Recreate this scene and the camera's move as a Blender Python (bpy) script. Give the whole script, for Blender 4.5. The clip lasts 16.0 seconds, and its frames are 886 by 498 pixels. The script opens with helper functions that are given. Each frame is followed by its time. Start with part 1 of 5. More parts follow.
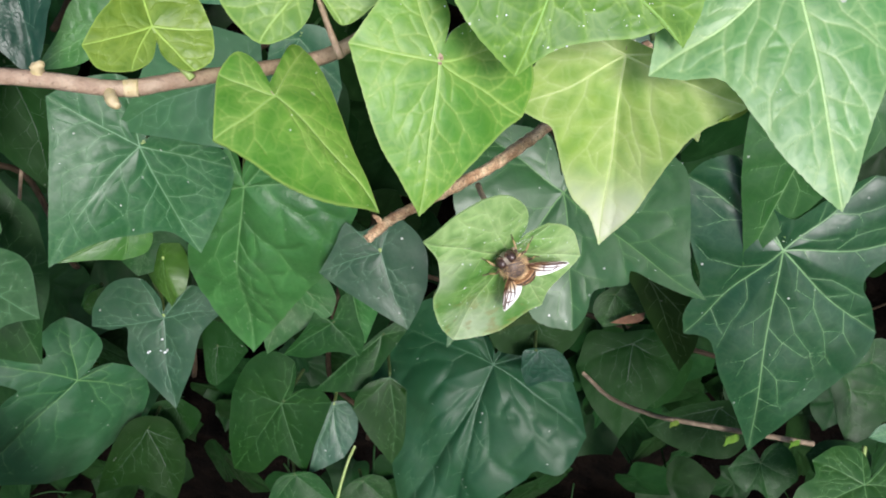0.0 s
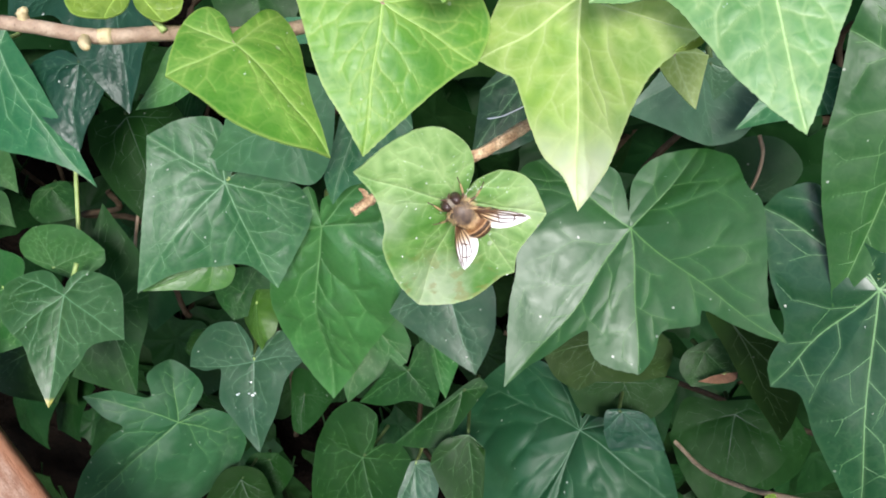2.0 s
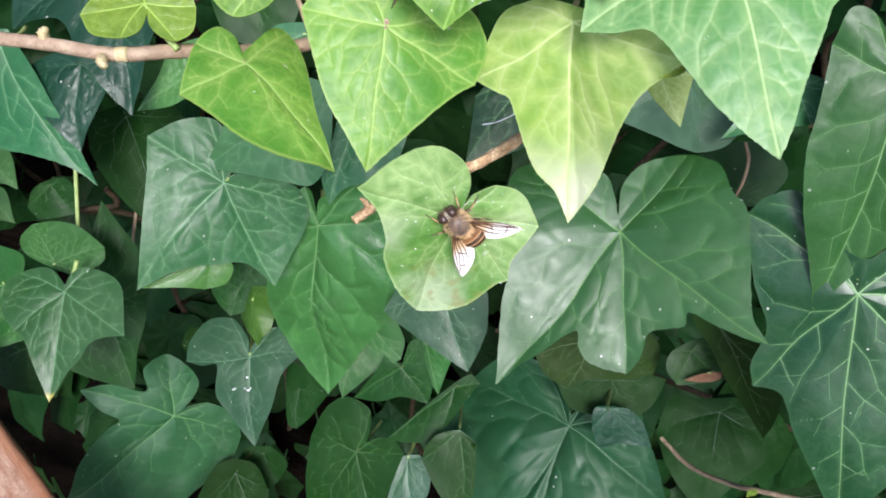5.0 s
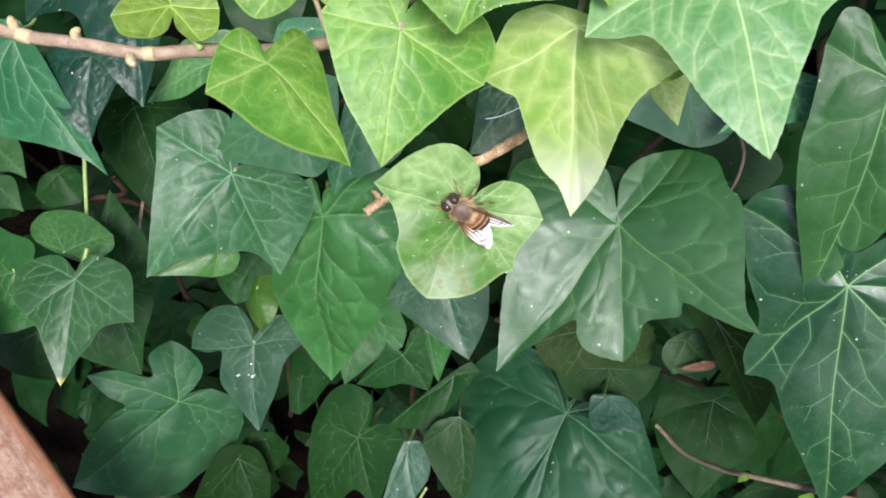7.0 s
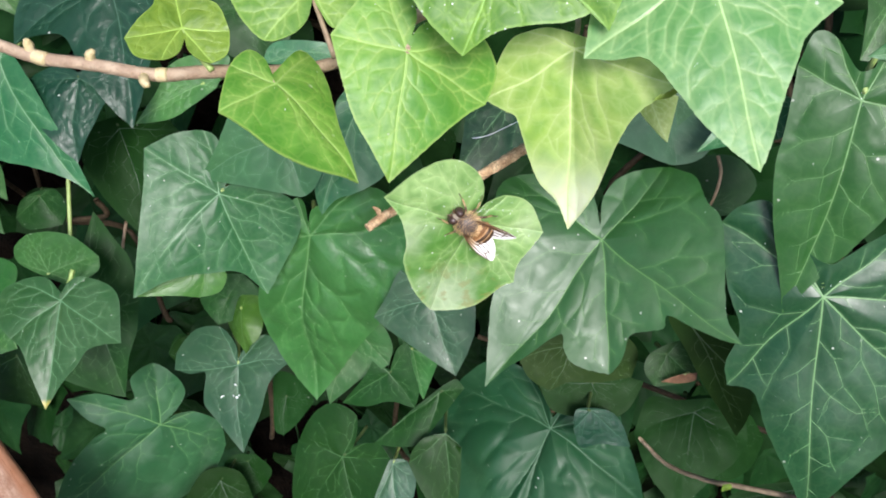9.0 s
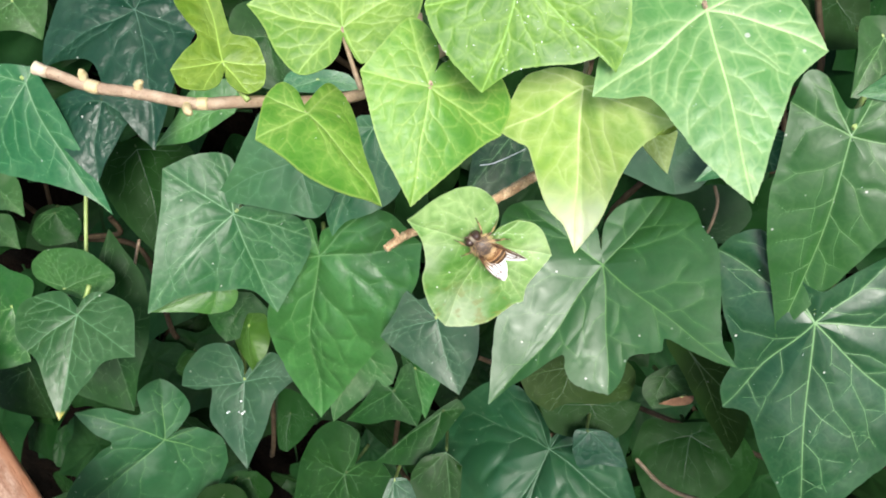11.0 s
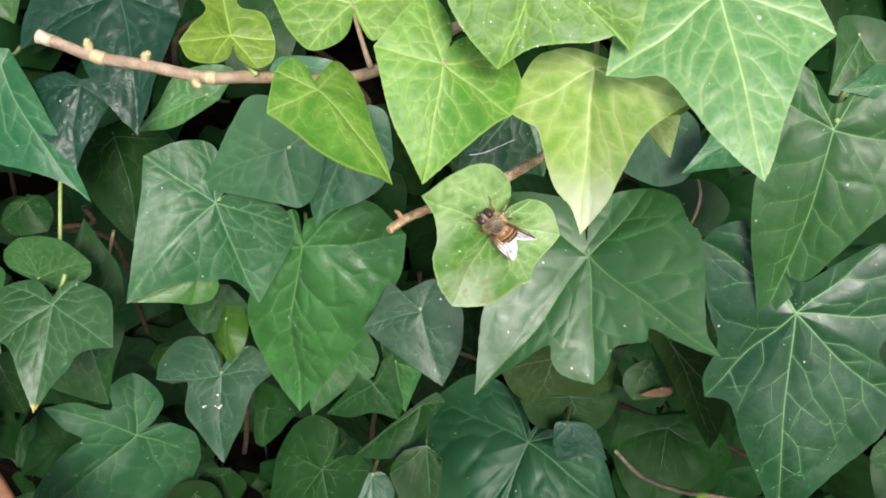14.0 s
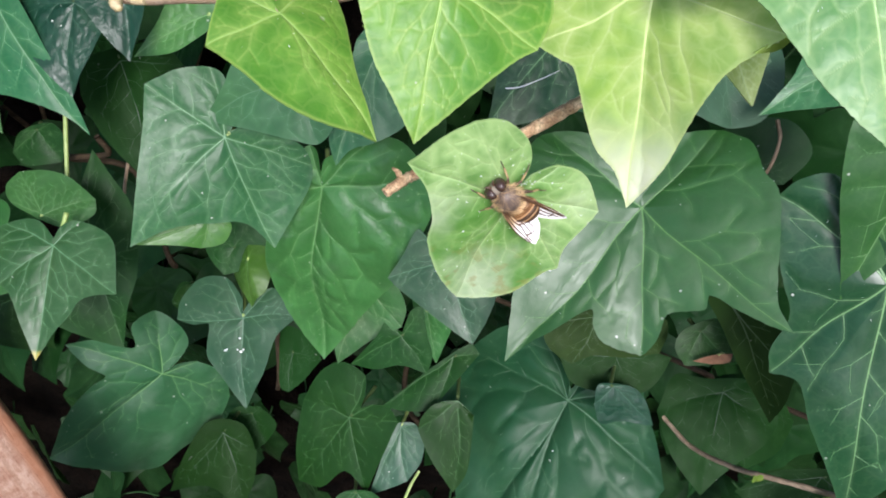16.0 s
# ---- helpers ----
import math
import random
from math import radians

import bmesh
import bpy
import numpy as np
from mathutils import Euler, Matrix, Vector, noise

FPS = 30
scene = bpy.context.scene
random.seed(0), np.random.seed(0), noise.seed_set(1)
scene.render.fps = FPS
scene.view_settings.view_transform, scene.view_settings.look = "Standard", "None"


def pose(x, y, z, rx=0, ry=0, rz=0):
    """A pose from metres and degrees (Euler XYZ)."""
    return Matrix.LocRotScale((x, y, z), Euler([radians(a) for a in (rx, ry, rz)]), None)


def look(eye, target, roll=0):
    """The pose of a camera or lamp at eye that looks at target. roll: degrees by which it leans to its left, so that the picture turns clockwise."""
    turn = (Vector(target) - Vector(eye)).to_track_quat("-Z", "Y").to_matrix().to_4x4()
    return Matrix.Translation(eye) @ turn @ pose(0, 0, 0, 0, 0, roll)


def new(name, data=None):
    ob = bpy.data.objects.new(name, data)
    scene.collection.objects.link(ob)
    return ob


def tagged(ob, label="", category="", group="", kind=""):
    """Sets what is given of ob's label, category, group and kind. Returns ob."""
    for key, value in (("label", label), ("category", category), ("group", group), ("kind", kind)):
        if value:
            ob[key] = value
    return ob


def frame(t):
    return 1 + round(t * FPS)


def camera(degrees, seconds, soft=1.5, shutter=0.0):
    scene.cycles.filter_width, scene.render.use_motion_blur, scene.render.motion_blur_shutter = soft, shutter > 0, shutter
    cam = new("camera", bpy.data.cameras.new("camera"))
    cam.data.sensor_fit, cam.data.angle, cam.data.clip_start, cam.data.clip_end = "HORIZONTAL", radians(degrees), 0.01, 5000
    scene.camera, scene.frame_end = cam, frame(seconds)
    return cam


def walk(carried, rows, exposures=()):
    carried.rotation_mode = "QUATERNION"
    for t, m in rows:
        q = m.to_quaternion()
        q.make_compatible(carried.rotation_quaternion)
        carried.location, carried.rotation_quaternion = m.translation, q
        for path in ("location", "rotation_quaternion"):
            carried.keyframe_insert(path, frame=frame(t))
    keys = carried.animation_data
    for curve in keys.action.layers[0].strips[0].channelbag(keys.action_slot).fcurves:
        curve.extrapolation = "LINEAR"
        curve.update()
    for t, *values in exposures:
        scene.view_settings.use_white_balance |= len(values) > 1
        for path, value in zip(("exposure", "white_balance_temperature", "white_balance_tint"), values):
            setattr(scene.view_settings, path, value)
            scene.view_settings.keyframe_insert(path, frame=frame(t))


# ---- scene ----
cam = camera(61.5, 16.0, 1.9)
METRES, EYE, TILT, LEAN, TURN = 0.2, 1.3, -55.0, 0.0, 0.0
ROWS = [
    (0.0, 0.0, 0.0, 0.0, 0.0, 0.0, -0.0),
    (0.5, 0.0086, 0.0108, -0.0213, 0.82, 0.38, 0.13),
    (1.0, 0.0193, -0.0029, -0.0387, 1.6, 2.11, 0.06),
    (1.5, 0.1004, 0.0145, -0.0911, 5.64, 4.88, -0.42),
    (2.0, 0.1725, 0.0456, -0.1316, 11.05, 7.57, -2.33),
    (2.5, 0.1803, 0.0689, -0.137, 10.8, 7.26, -3.35),
    (3.0, 0.1842, 0.0161, -0.1317, 11.39, 5.82, -2.53),
    (3.5, 0.1744, 0.0073, -0.1272, 11.18, 6.64, -2.77),
    (4.0, 0.1904, -0.0163, -0.1267, 11.23, 6.93, -2.46),
    (4.5, 0.1791, 0.0043, -0.1216, 10.67, 7.2, -2.61),
    (7.0, 0.1694, -0.0386, -0.1261, 10.07, 6.36, -3.07),
    (7.5, 0.1739, -0.0628, -0.1315, 9.68, 6.62, -2.29),
    (8.0, 0.1674, -0.0569, -0.1255, 9.21, 7.28, -2.08),
    (10.5, 0.1148, -0.1184, -0.1591, 6.85, 9.38, -2.38),
    (11.0, 0.1289, -0.1306, -0.1536, 7.66, 9.94, -3.14),
    (11.5, 0.1206, -0.1009, -0.1469, 7.67, 8.07, -2.97),
    (12.0, 0.093, -0.1095, -0.1651, 6.48, 10.6, -4.38),
    (12.5, 0.1057, -0.1214, -0.1657, 6.67, 9.54, -3.65),
    (13.0, 0.1106, -0.1338, -0.1655, 7.32, 9.63, -3.85),
    (13.5, 0.087, -0.1322, -0.1848, 5.26, 10.62, -4.01),
    (14.0, 0.0782, -0.1297, -0.1814, 4.84, 10.23, -3.07),
    (14.5, 0.088, -0.1241, -0.1797, 6.64, 9.41, -3.68),
    (15.0, 0.0938, -0.0464, -0.1974, 6.87, 12.05, -4.68),
    (15.5, 0.0944, 0.0137, -0.1573, 7.71, 7.39, -4.45),
    (16.0, 0.1049, 0.0604, -0.096, 8.86, 3.99, -4.94),
]
EXPOSURES = [(0.0, 0.46, 6150, 17), (1.5, 0.61, 6200, 15), (2.5, 0.74, 6100, 15), (3.5, 0.78, 6050, 16), (4.7, 0.77, 6050, 18), (7.0, 0.69, 6050, 17), (8.2, 0.70, 6100, 16), (10.3, 0.82, 6350, 12), (11.0, 0.88, 6450, 11), (11.5, 0.69, 6500, 11), (12.0, 0.67, 6550, 11), (13.5, 0.63, 6550, 12), (14.5, 0.62, 6400, 13), (15.2, 0.66, 6250, 15), (16.0, 0.66, 6050, 18)]
walk(cam, [(t, pose(0, 0, EYE, TILT, LEAN, TURN) @ pose(METRES * x, METRES * y, METRES * z, 90 + pitch, roll, yaw)) for t, x, y, z, yaw, pitch, roll in ROWS], EXPOSURES)

# ---- light ----
world = bpy.data.worlds.new("sky")
scene.world = world
world.use_nodes = True
wn = world.node_tree.nodes
sky = wn.new("ShaderNodeTexSky")
sky.sky_type, sky.sun_disc = "NISHITA", False
sky.sun_elevation, sky.sun_rotation = radians(45), radians(158)
sky.air_density, sky.dust_density = 1.0, 2.0
world.node_tree.links.new(sky.outputs[0], wn["Background"].inputs[0])
wn["Background"].inputs[1].default_value = 0.15
sun_data = bpy.data.lights.new("sun", "SUN")
sun_data.energy, sun_data.angle, sun_data.color = 3.0, radians(20), (1.0, 0.975, 0.9)
sun = new("sun", sun_data)
sun.matrix_world = look((0.54, -1.10, 2.48), (0.02, 0.2, 1.1))


# ---- materials ----
def node(nt, kind, **values):
    n = nt.nodes.new(kind)
    for key, value in values.items():
        if key == "op":
            n.operation = value
        elif key == "feature":
            n.feature = value
        else:
            n.inputs[key.replace("_", " ")].default_value = value
    return n


def maths(nt, op, a, b=None, clamp=False):
    n = nt.nodes.new("ShaderNodeMath")
    n.operation, n.use_clamp = op, clamp
    for i, v in enumerate((a, b)):
        if v is None:
            continue
        if hasattr(v, "is_linked"):
            nt.links.new(v, n.inputs[i])
        else:
            n.inputs[i].default_value = v
    return n.outputs[0]


def blend(nt, fac, a, b, mode="MIX"):
    n = nt.nodes.new("ShaderNodeMix")
    n.data_type, n.blend_type = "RGBA", mode
    for i, v in ((0, fac), (6, a), (7, b)):
        if hasattr(v, "is_linked"):
            nt.links.new(v, n.inputs[i])
        else:
            n.inputs[i].default_value = v if i == 0 else (*v, 1.0)
    return n.outputs[2]


def ramp(nt, v, lo, hi, a=0.0, b=1.0):
    n = nt.nodes.new("ShaderNodeMapRange")
    n.interpolation_type = "SMOOTHSTEP"
    nt.links.new(v, n.inputs[0])
    for i, x in enumerate((lo, hi, a, b)):
        n.inputs[1 + i].default_value = x
    return n.outputs[0]


def blank(name):
    m = bpy.data.materials.new(name)
    m.use_nodes = True
    return m, m.node_tree, m.node_tree.nodes["Principled BSDF"]


def leaf_material(name, tone, tone2, vein, rough=0.38, thin=0.2, vein_gain=0.8, spots=0.25, width=0.45, space=7.0, island=False, relief=0.5, film=0.0, mottle=0.35, spec=0.5, tip=None, lump=0.7, margin=None, quilt=0.5, lace=1.0, stain=None):
    """Ivy leaf: tones and veins by the leaf's own millimetres; thin: share of light that passes through."""
    m, nt, bsdf = blank(name)
    link = nt.links.new
    uv = nt.nodes.new("ShaderNodeUVMap")
    uv.uv_map = "vein"
    sep = nt.nodes.new("ShaderNodeSeparateXYZ")
    link(uv.outputs[0], sep.inputs[0])
    off, off2 = sep.outputs[0], sep.outputs[1]
    uv2 = nt.nodes.new("ShaderNodeUVMap")
    uv2.uv_map = "blade"
    if island:
        rnd = nt.nodes.new("ShaderNodeNewGeometry").outputs["Random Per Island"]
    else:
        rnd = nt.nodes.new("ShaderNodeObjectInfo").outputs["Random"]
    shift = nt.nodes.new("ShaderNodeVectorMath")
    shift.operation = "ADD"
    link(uv2.outputs[0], shift.inputs[0])
    link(maths(nt, "MULTIPLY", rnd, 800.0), shift.inputs[1])
    blade = shift.outputs[0]

    def cloud(scale, detail=3.0):
        n = node(nt, "ShaderNodeTexNoise", Scale=scale, Detail=detail, Roughness=0.55)
        link(blade, n.inputs["Vector"])
        return n.outputs[0]

    big, mid, fine = cloud(0.035), cloud(0.16), cloud(1.4, 2.0)
    uv3 = nt.nodes.new("ShaderNodeUVMap")
    uv3.uv_map = "links"
    sep3 = nt.nodes.new("ShaderNodeSeparateXYZ")
    link(uv3.outputs[0], sep3.inputs[0])
    off3 = sep3.outputs[0]
    # cores and pale zones of the main veins, side veins and forks
    core = ramp(nt, off, width * 0.2, width * 0.9, 1.0, 0.0)
    halo = ramp(nt, off, width * 0.3, width * 4.0, 1.0, 0.0)
    side_core = ramp(nt, off2, width * 0.05, width * 0.75, 1.0, 0.0)
    side_halo = ramp(nt, off2, width * 0.1, width * 3.2, 1.0, 0.0)
    fork = ramp(nt, off3, width * 0.02, width * 0.85, 1.0, 0.0)
    # the net of small veins between them, its cells bent out of shape
    bend = node(nt, "ShaderNodeTexNoise", Scale=0.2, Detail=2.0)
    link(blade, bend.inputs["Vector"])
    bent = nt.nodes.new("ShaderNodeVectorMath")
    bent.operation = "MULTIPLY_ADD"
    link(bend.outputs["Color"], bent.inputs[0])
    bent.inputs[1].default_value = (space * 0.7, space * 0.7, 0.0)
    link(blade, bent.inputs[2])

    def cells(scale, wide):
        n = node(nt, "ShaderNodeTexVoronoi", feature="DISTANCE_TO_EDGE", Scale=scale / space)
        link(bent.outputs[0], n.inputs["Vector"])
        return n.outputs[0], ramp(nt, n.outputs[0], 0.01, wide, 1.0, 0.0)

    cell_mid, net = cells(1.7, 0.13)
    cell_small, net_small = cells(4.2, 0.2)
    here = ramp(nt, big, 0.3, 0.65, 0.35, 1.0)
    strength = maths(nt, "ADD", maths(nt, "MULTIPLY", core, 0.34), maths(nt, "MULTIPLY", halo, 0.2))
    for v, gain in ((side_core, 0.3), (side_halo, 0.16), (fork, 0.26)):
        strength = maths(nt, "ADD", strength, maths(nt, "MULTIPLY", v, gain))
    small = maths(nt, "ADD", maths(nt, "MULTIPLY", net, 0.2 * lace), maths(nt, "MULTIPLY", net_small, 0.07 * lace))
    strength = maths(nt, "ADD", strength, maths(nt, "MULTIPLY", small, here))
    strength = maths(nt, "MULTIPLY", strength, vein_gain, True)
    between = maths(nt, "MINIMUM", off2, off3)
    base = blend(nt, ramp(nt, big, 0.38, 0.62), tone, tone2)
    cell = ramp(nt, between, width * 0.6, width * 5.0)
    base = blend(nt, maths(nt, "MULTIPLY", cell, mottle), base, tuple(a * b for a, b in zip(tone, (0.55, 0.72, 0.7))))
    base = blend(nt, maths(nt, "MULTIPLY", ramp(nt, mid, 0.3, 0.75), 0.35), base, tuple(c * 0.72 for c in tone))
    hsv = nt.nodes.new("ShaderNodeHueSaturation")
    link(base, hsv.inputs["Color"])
    link(maths(nt, "ADD", maths(nt, "MULTIPLY", rnd, 0.03), 0.485), hsv.inputs["Hue"])
    link(maths(nt, "ADD", maths(nt, "MULTIPLY", rnd, 0.3), 0.85), hsv.inputs["Value"])
    tinted = hsv.outputs[0]
    # blends to another colour towards the tip of the blade
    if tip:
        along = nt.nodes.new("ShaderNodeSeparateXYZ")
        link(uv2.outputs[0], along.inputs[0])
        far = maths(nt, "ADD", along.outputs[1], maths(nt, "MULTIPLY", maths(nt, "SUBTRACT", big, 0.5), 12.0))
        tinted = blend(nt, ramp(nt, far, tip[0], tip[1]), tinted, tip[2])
    colour = blend(nt, strength, tinted, vein)
    rim = ramp(nt, sep3.outputs[1], 0.955, 0.995)
    colour = blend(nt, maths(nt, "MULTIPLY", rim, margin if margin is not None else 0.5 if thin > 0.25 else 0.12), colour, tuple(0.5 * (a + b) for a, b in zip(vein, tone2)))
    # dust and droppings; a raised film also paints sheen into the colour
    dots = node(nt, "ShaderNodeTexVoronoi", Scale=0.3, Randomness=1.0)
    link(blade, dots.inputs["Vector"])
    dots_sep = nt.nodes.new("ShaderNodeSeparateColor")
    link(dots.outputs["Color"], dots_sep.inputs[0])
    size = maths(nt, "MULTIPLY", maths(nt, "SUBTRACT", dots_sep.outputs[0], 1.0 - spots), 0.16 / max(spots, 0.01))
    dot = maths(nt, "LESS_THAN", dots.outputs["Distance"], size)
    dot = maths(nt, "MULTIPLY", dot, ramp(nt, cloud(0.06), 0.45, 0.62))
    colour = blend(nt, maths(nt, "MULTIPLY", dot, 0.8 if film > -0.1 else 0.2), colour, (0.55, 0.56, 0.5))
    dusty = maths(nt, "MULTIPLY", ramp(nt, cloud(0.05, 6.0), 0.48, 0.75), 0.1 + film)
    colour = blend(nt, dusty, colour, (0.2, 0.26, 0.2) if film < 0.2 else (0.52, 0.58, 0.42))
    if stain:
        down = nt.nodes.new("ShaderNodeSeparateXYZ")
        link(uv2.outputs[0], down.inputs[0])
        blot = maths(nt, "MULTIPLY", ramp(nt, cloud(0.33, 4.0), 0.53, 0.63), ramp(nt, down.outputs[1], stain[0], stain[1]))
        colour = blend(nt, maths(nt, "MULTIPLY", blot, 0.45), colour, stain[2])
    link(colour, bsdf.inputs["Base Color"])
    r = maths(nt, "ADD", maths(nt, "MULTIPLY", maths(nt, "SUBTRACT", mid, 0.5), 0.3), rough)
    link(maths(nt, "ADD", r, maths(nt, "MULTIPLY", dusty, 0.5), True), bsdf.inputs["Roughness"])
    bsdf.inputs["IOR"].default_value = 1.45
    bsdf.inputs["Specular IOR Level"].default_value = spec
    h = maths(nt, "MULTIPLY", core, -0.4)
    apart = maths(nt, "MINIMUM", off, between)
    for v, gain in ((side_core, -0.25), (fork, -0.2), (ramp(nt, apart, 0.0, 3.0), 0.8 * quilt), (ramp(nt, cell_mid, 0.0, 0.35), 0.5 * quilt), (ramp(nt, cell_small, 0.0, 0.4), 0.1 * quilt), (mid, lump)):
        h = maths(nt, "ADD", h, maths(nt, "MULTIPLY", v, gain))
    h = maths(nt, "ADD", h, maths(nt, "MULTIPLY", fine, 0.1))
    bump = node(nt, "ShaderNodeBump", Strength=relief, Distance=0.0006)
    link(h, bump.inputs["Height"])
    link(bump.outputs[0], bsdf.inputs["Normal"])
    if thin > 0:
        tr = nt.nodes.new("ShaderNodeBsdfTranslucent")
        link(blend(nt, 1.0, colour, (1.0, 1.0, 0.45), "MULTIPLY"), tr.inputs[0])
        mix = nt.nodes.new("ShaderNodeMixShader")
        mix.inputs[0].default_value = thin
        link(bsdf.outputs[0], mix.inputs[1])
        link(tr.outputs[0], mix.inputs[2])
        link(mix.outputs[0], nt.nodes["Material Output"].inputs[0])
    return m


def rough_material(name, tone, tone2, scale=60.0, rough=0.8, bump=0.4, stretch=(1, 1, 1), dark=(0.02, 0.015, 0.01), depth=0.001, spec=0.5, pit=0.55):
    """Bark, wood, soil: two tones, a coarse and a fine grain, dark pits."""
    m, nt, bsdf = blank(name)
    link = nt.links.new
    tc = nt.nodes.new("ShaderNodeTexCoord")
    mp = nt.nodes.new("ShaderNodeMapping")
    mp.inputs["Scale"].default_value = stretch
    link(tc.outputs["Object"], mp.inputs[0])
    outs = []
    for s, d in ((scale, 4.0), (scale * 6, 5.0)):
        n = node(nt, "ShaderNodeTexNoise", Scale=s, Detail=d, Roughness=0.6)
        link(mp.outputs[0], n.inputs["Vector"])
        outs.append(n.outputs[0])
    c = blend(nt, ramp(nt, outs[0], 0.35, 0.65), tone, tone2)
    c = blend(nt, ramp(nt, outs[1], pit, pit + 0.2, 0.0, 0.7), c, dark)
    link(c, bsdf.inputs["Base Color"])
    bsdf.inputs["Roughness"].default_value = rough
    bsdf.inputs["Specular IOR Level"].default_value = spec
    h = maths(nt, "ADD", outs[0], maths(nt, "MULTIPLY", outs[1], 0.5))
    b = node(nt, "ShaderNodeBump", Strength=bump, Distance=depth)
    link(h, b.inputs["Height"])
    link(b.outputs[0], bsdf.inputs["Normal"])
    return m


def rail_material():
    """Old timber: a greyed, flaking face, a redder rubbed strip along its edges, grain along z."""
    m, nt, bsdf = blank("wood_worn")
    link = nt.links.new
    tc = nt.nodes.new("ShaderNodeTexCoord")
    sep = nt.nodes.new("ShaderNodeSeparateXYZ")
    link(tc.outputs["Object"], sep.inputs[0])

    def grain(scale, stretch, detail=5.0):
        mp = nt.nodes.new("ShaderNodeMapping")
        mp.inputs["Scale"].default_value = (1.0, 1.0, stretch)
        link(tc.outputs["Object"], mp.inputs[0])
        n = node(nt, "ShaderNodeTexNoise", Scale=scale, Detail=detail, Roughness=0.65)
        link(mp.outputs[0], n.inputs["Vector"])
        return n.outputs[0]

    flakes, fibre, pits = grain(160.0, 0.7), grain(420.0, 0.12), grain(700.0, 0.6)
    c = blend(nt, ramp(nt, flakes, 0.36, 0.62), (0.23, 0.115, 0.070), (0.38, 0.255, 0.185))
    c = blend(nt, maths(nt, "MULTIPLY", ramp(nt, fibre, 0.42, 0.68), 0.45), c, (0.20, 0.105, 0.06))
    wander = maths(nt, "ADD", sep.outputs[0], maths(nt, "MULTIPLY", maths(nt, "SUBTRACT", flakes, 0.5), 0.008))
    rubbed = ramp(nt, wander, -0.0075, -0.004)
    c = blend(nt, maths(nt, "MULTIPLY", rubbed, 0.85), c, (0.25, 0.105, 0.05))
    c = blend(nt, ramp(nt, pits, 0.62, 0.74, 0.0, 0.6), c, (0.10, 0.045, 0.025))
    link(c, bsdf.inputs["Base Color"])
    bsdf.inputs["Roughness"].default_value = 0.7
    bsdf.inputs["Specular IOR Level"].default_value = 0.35
    h = maths(nt, "ADD", flakes, maths(nt, "MULTIPLY", fibre, 0.6))
    b = node(nt, "ShaderNodeBump", Strength=0.6, Distance=0.0012)
    link(h, b.inputs["Height"])
    link(b.outputs[0], bsdf.inputs["Normal"])
    return m


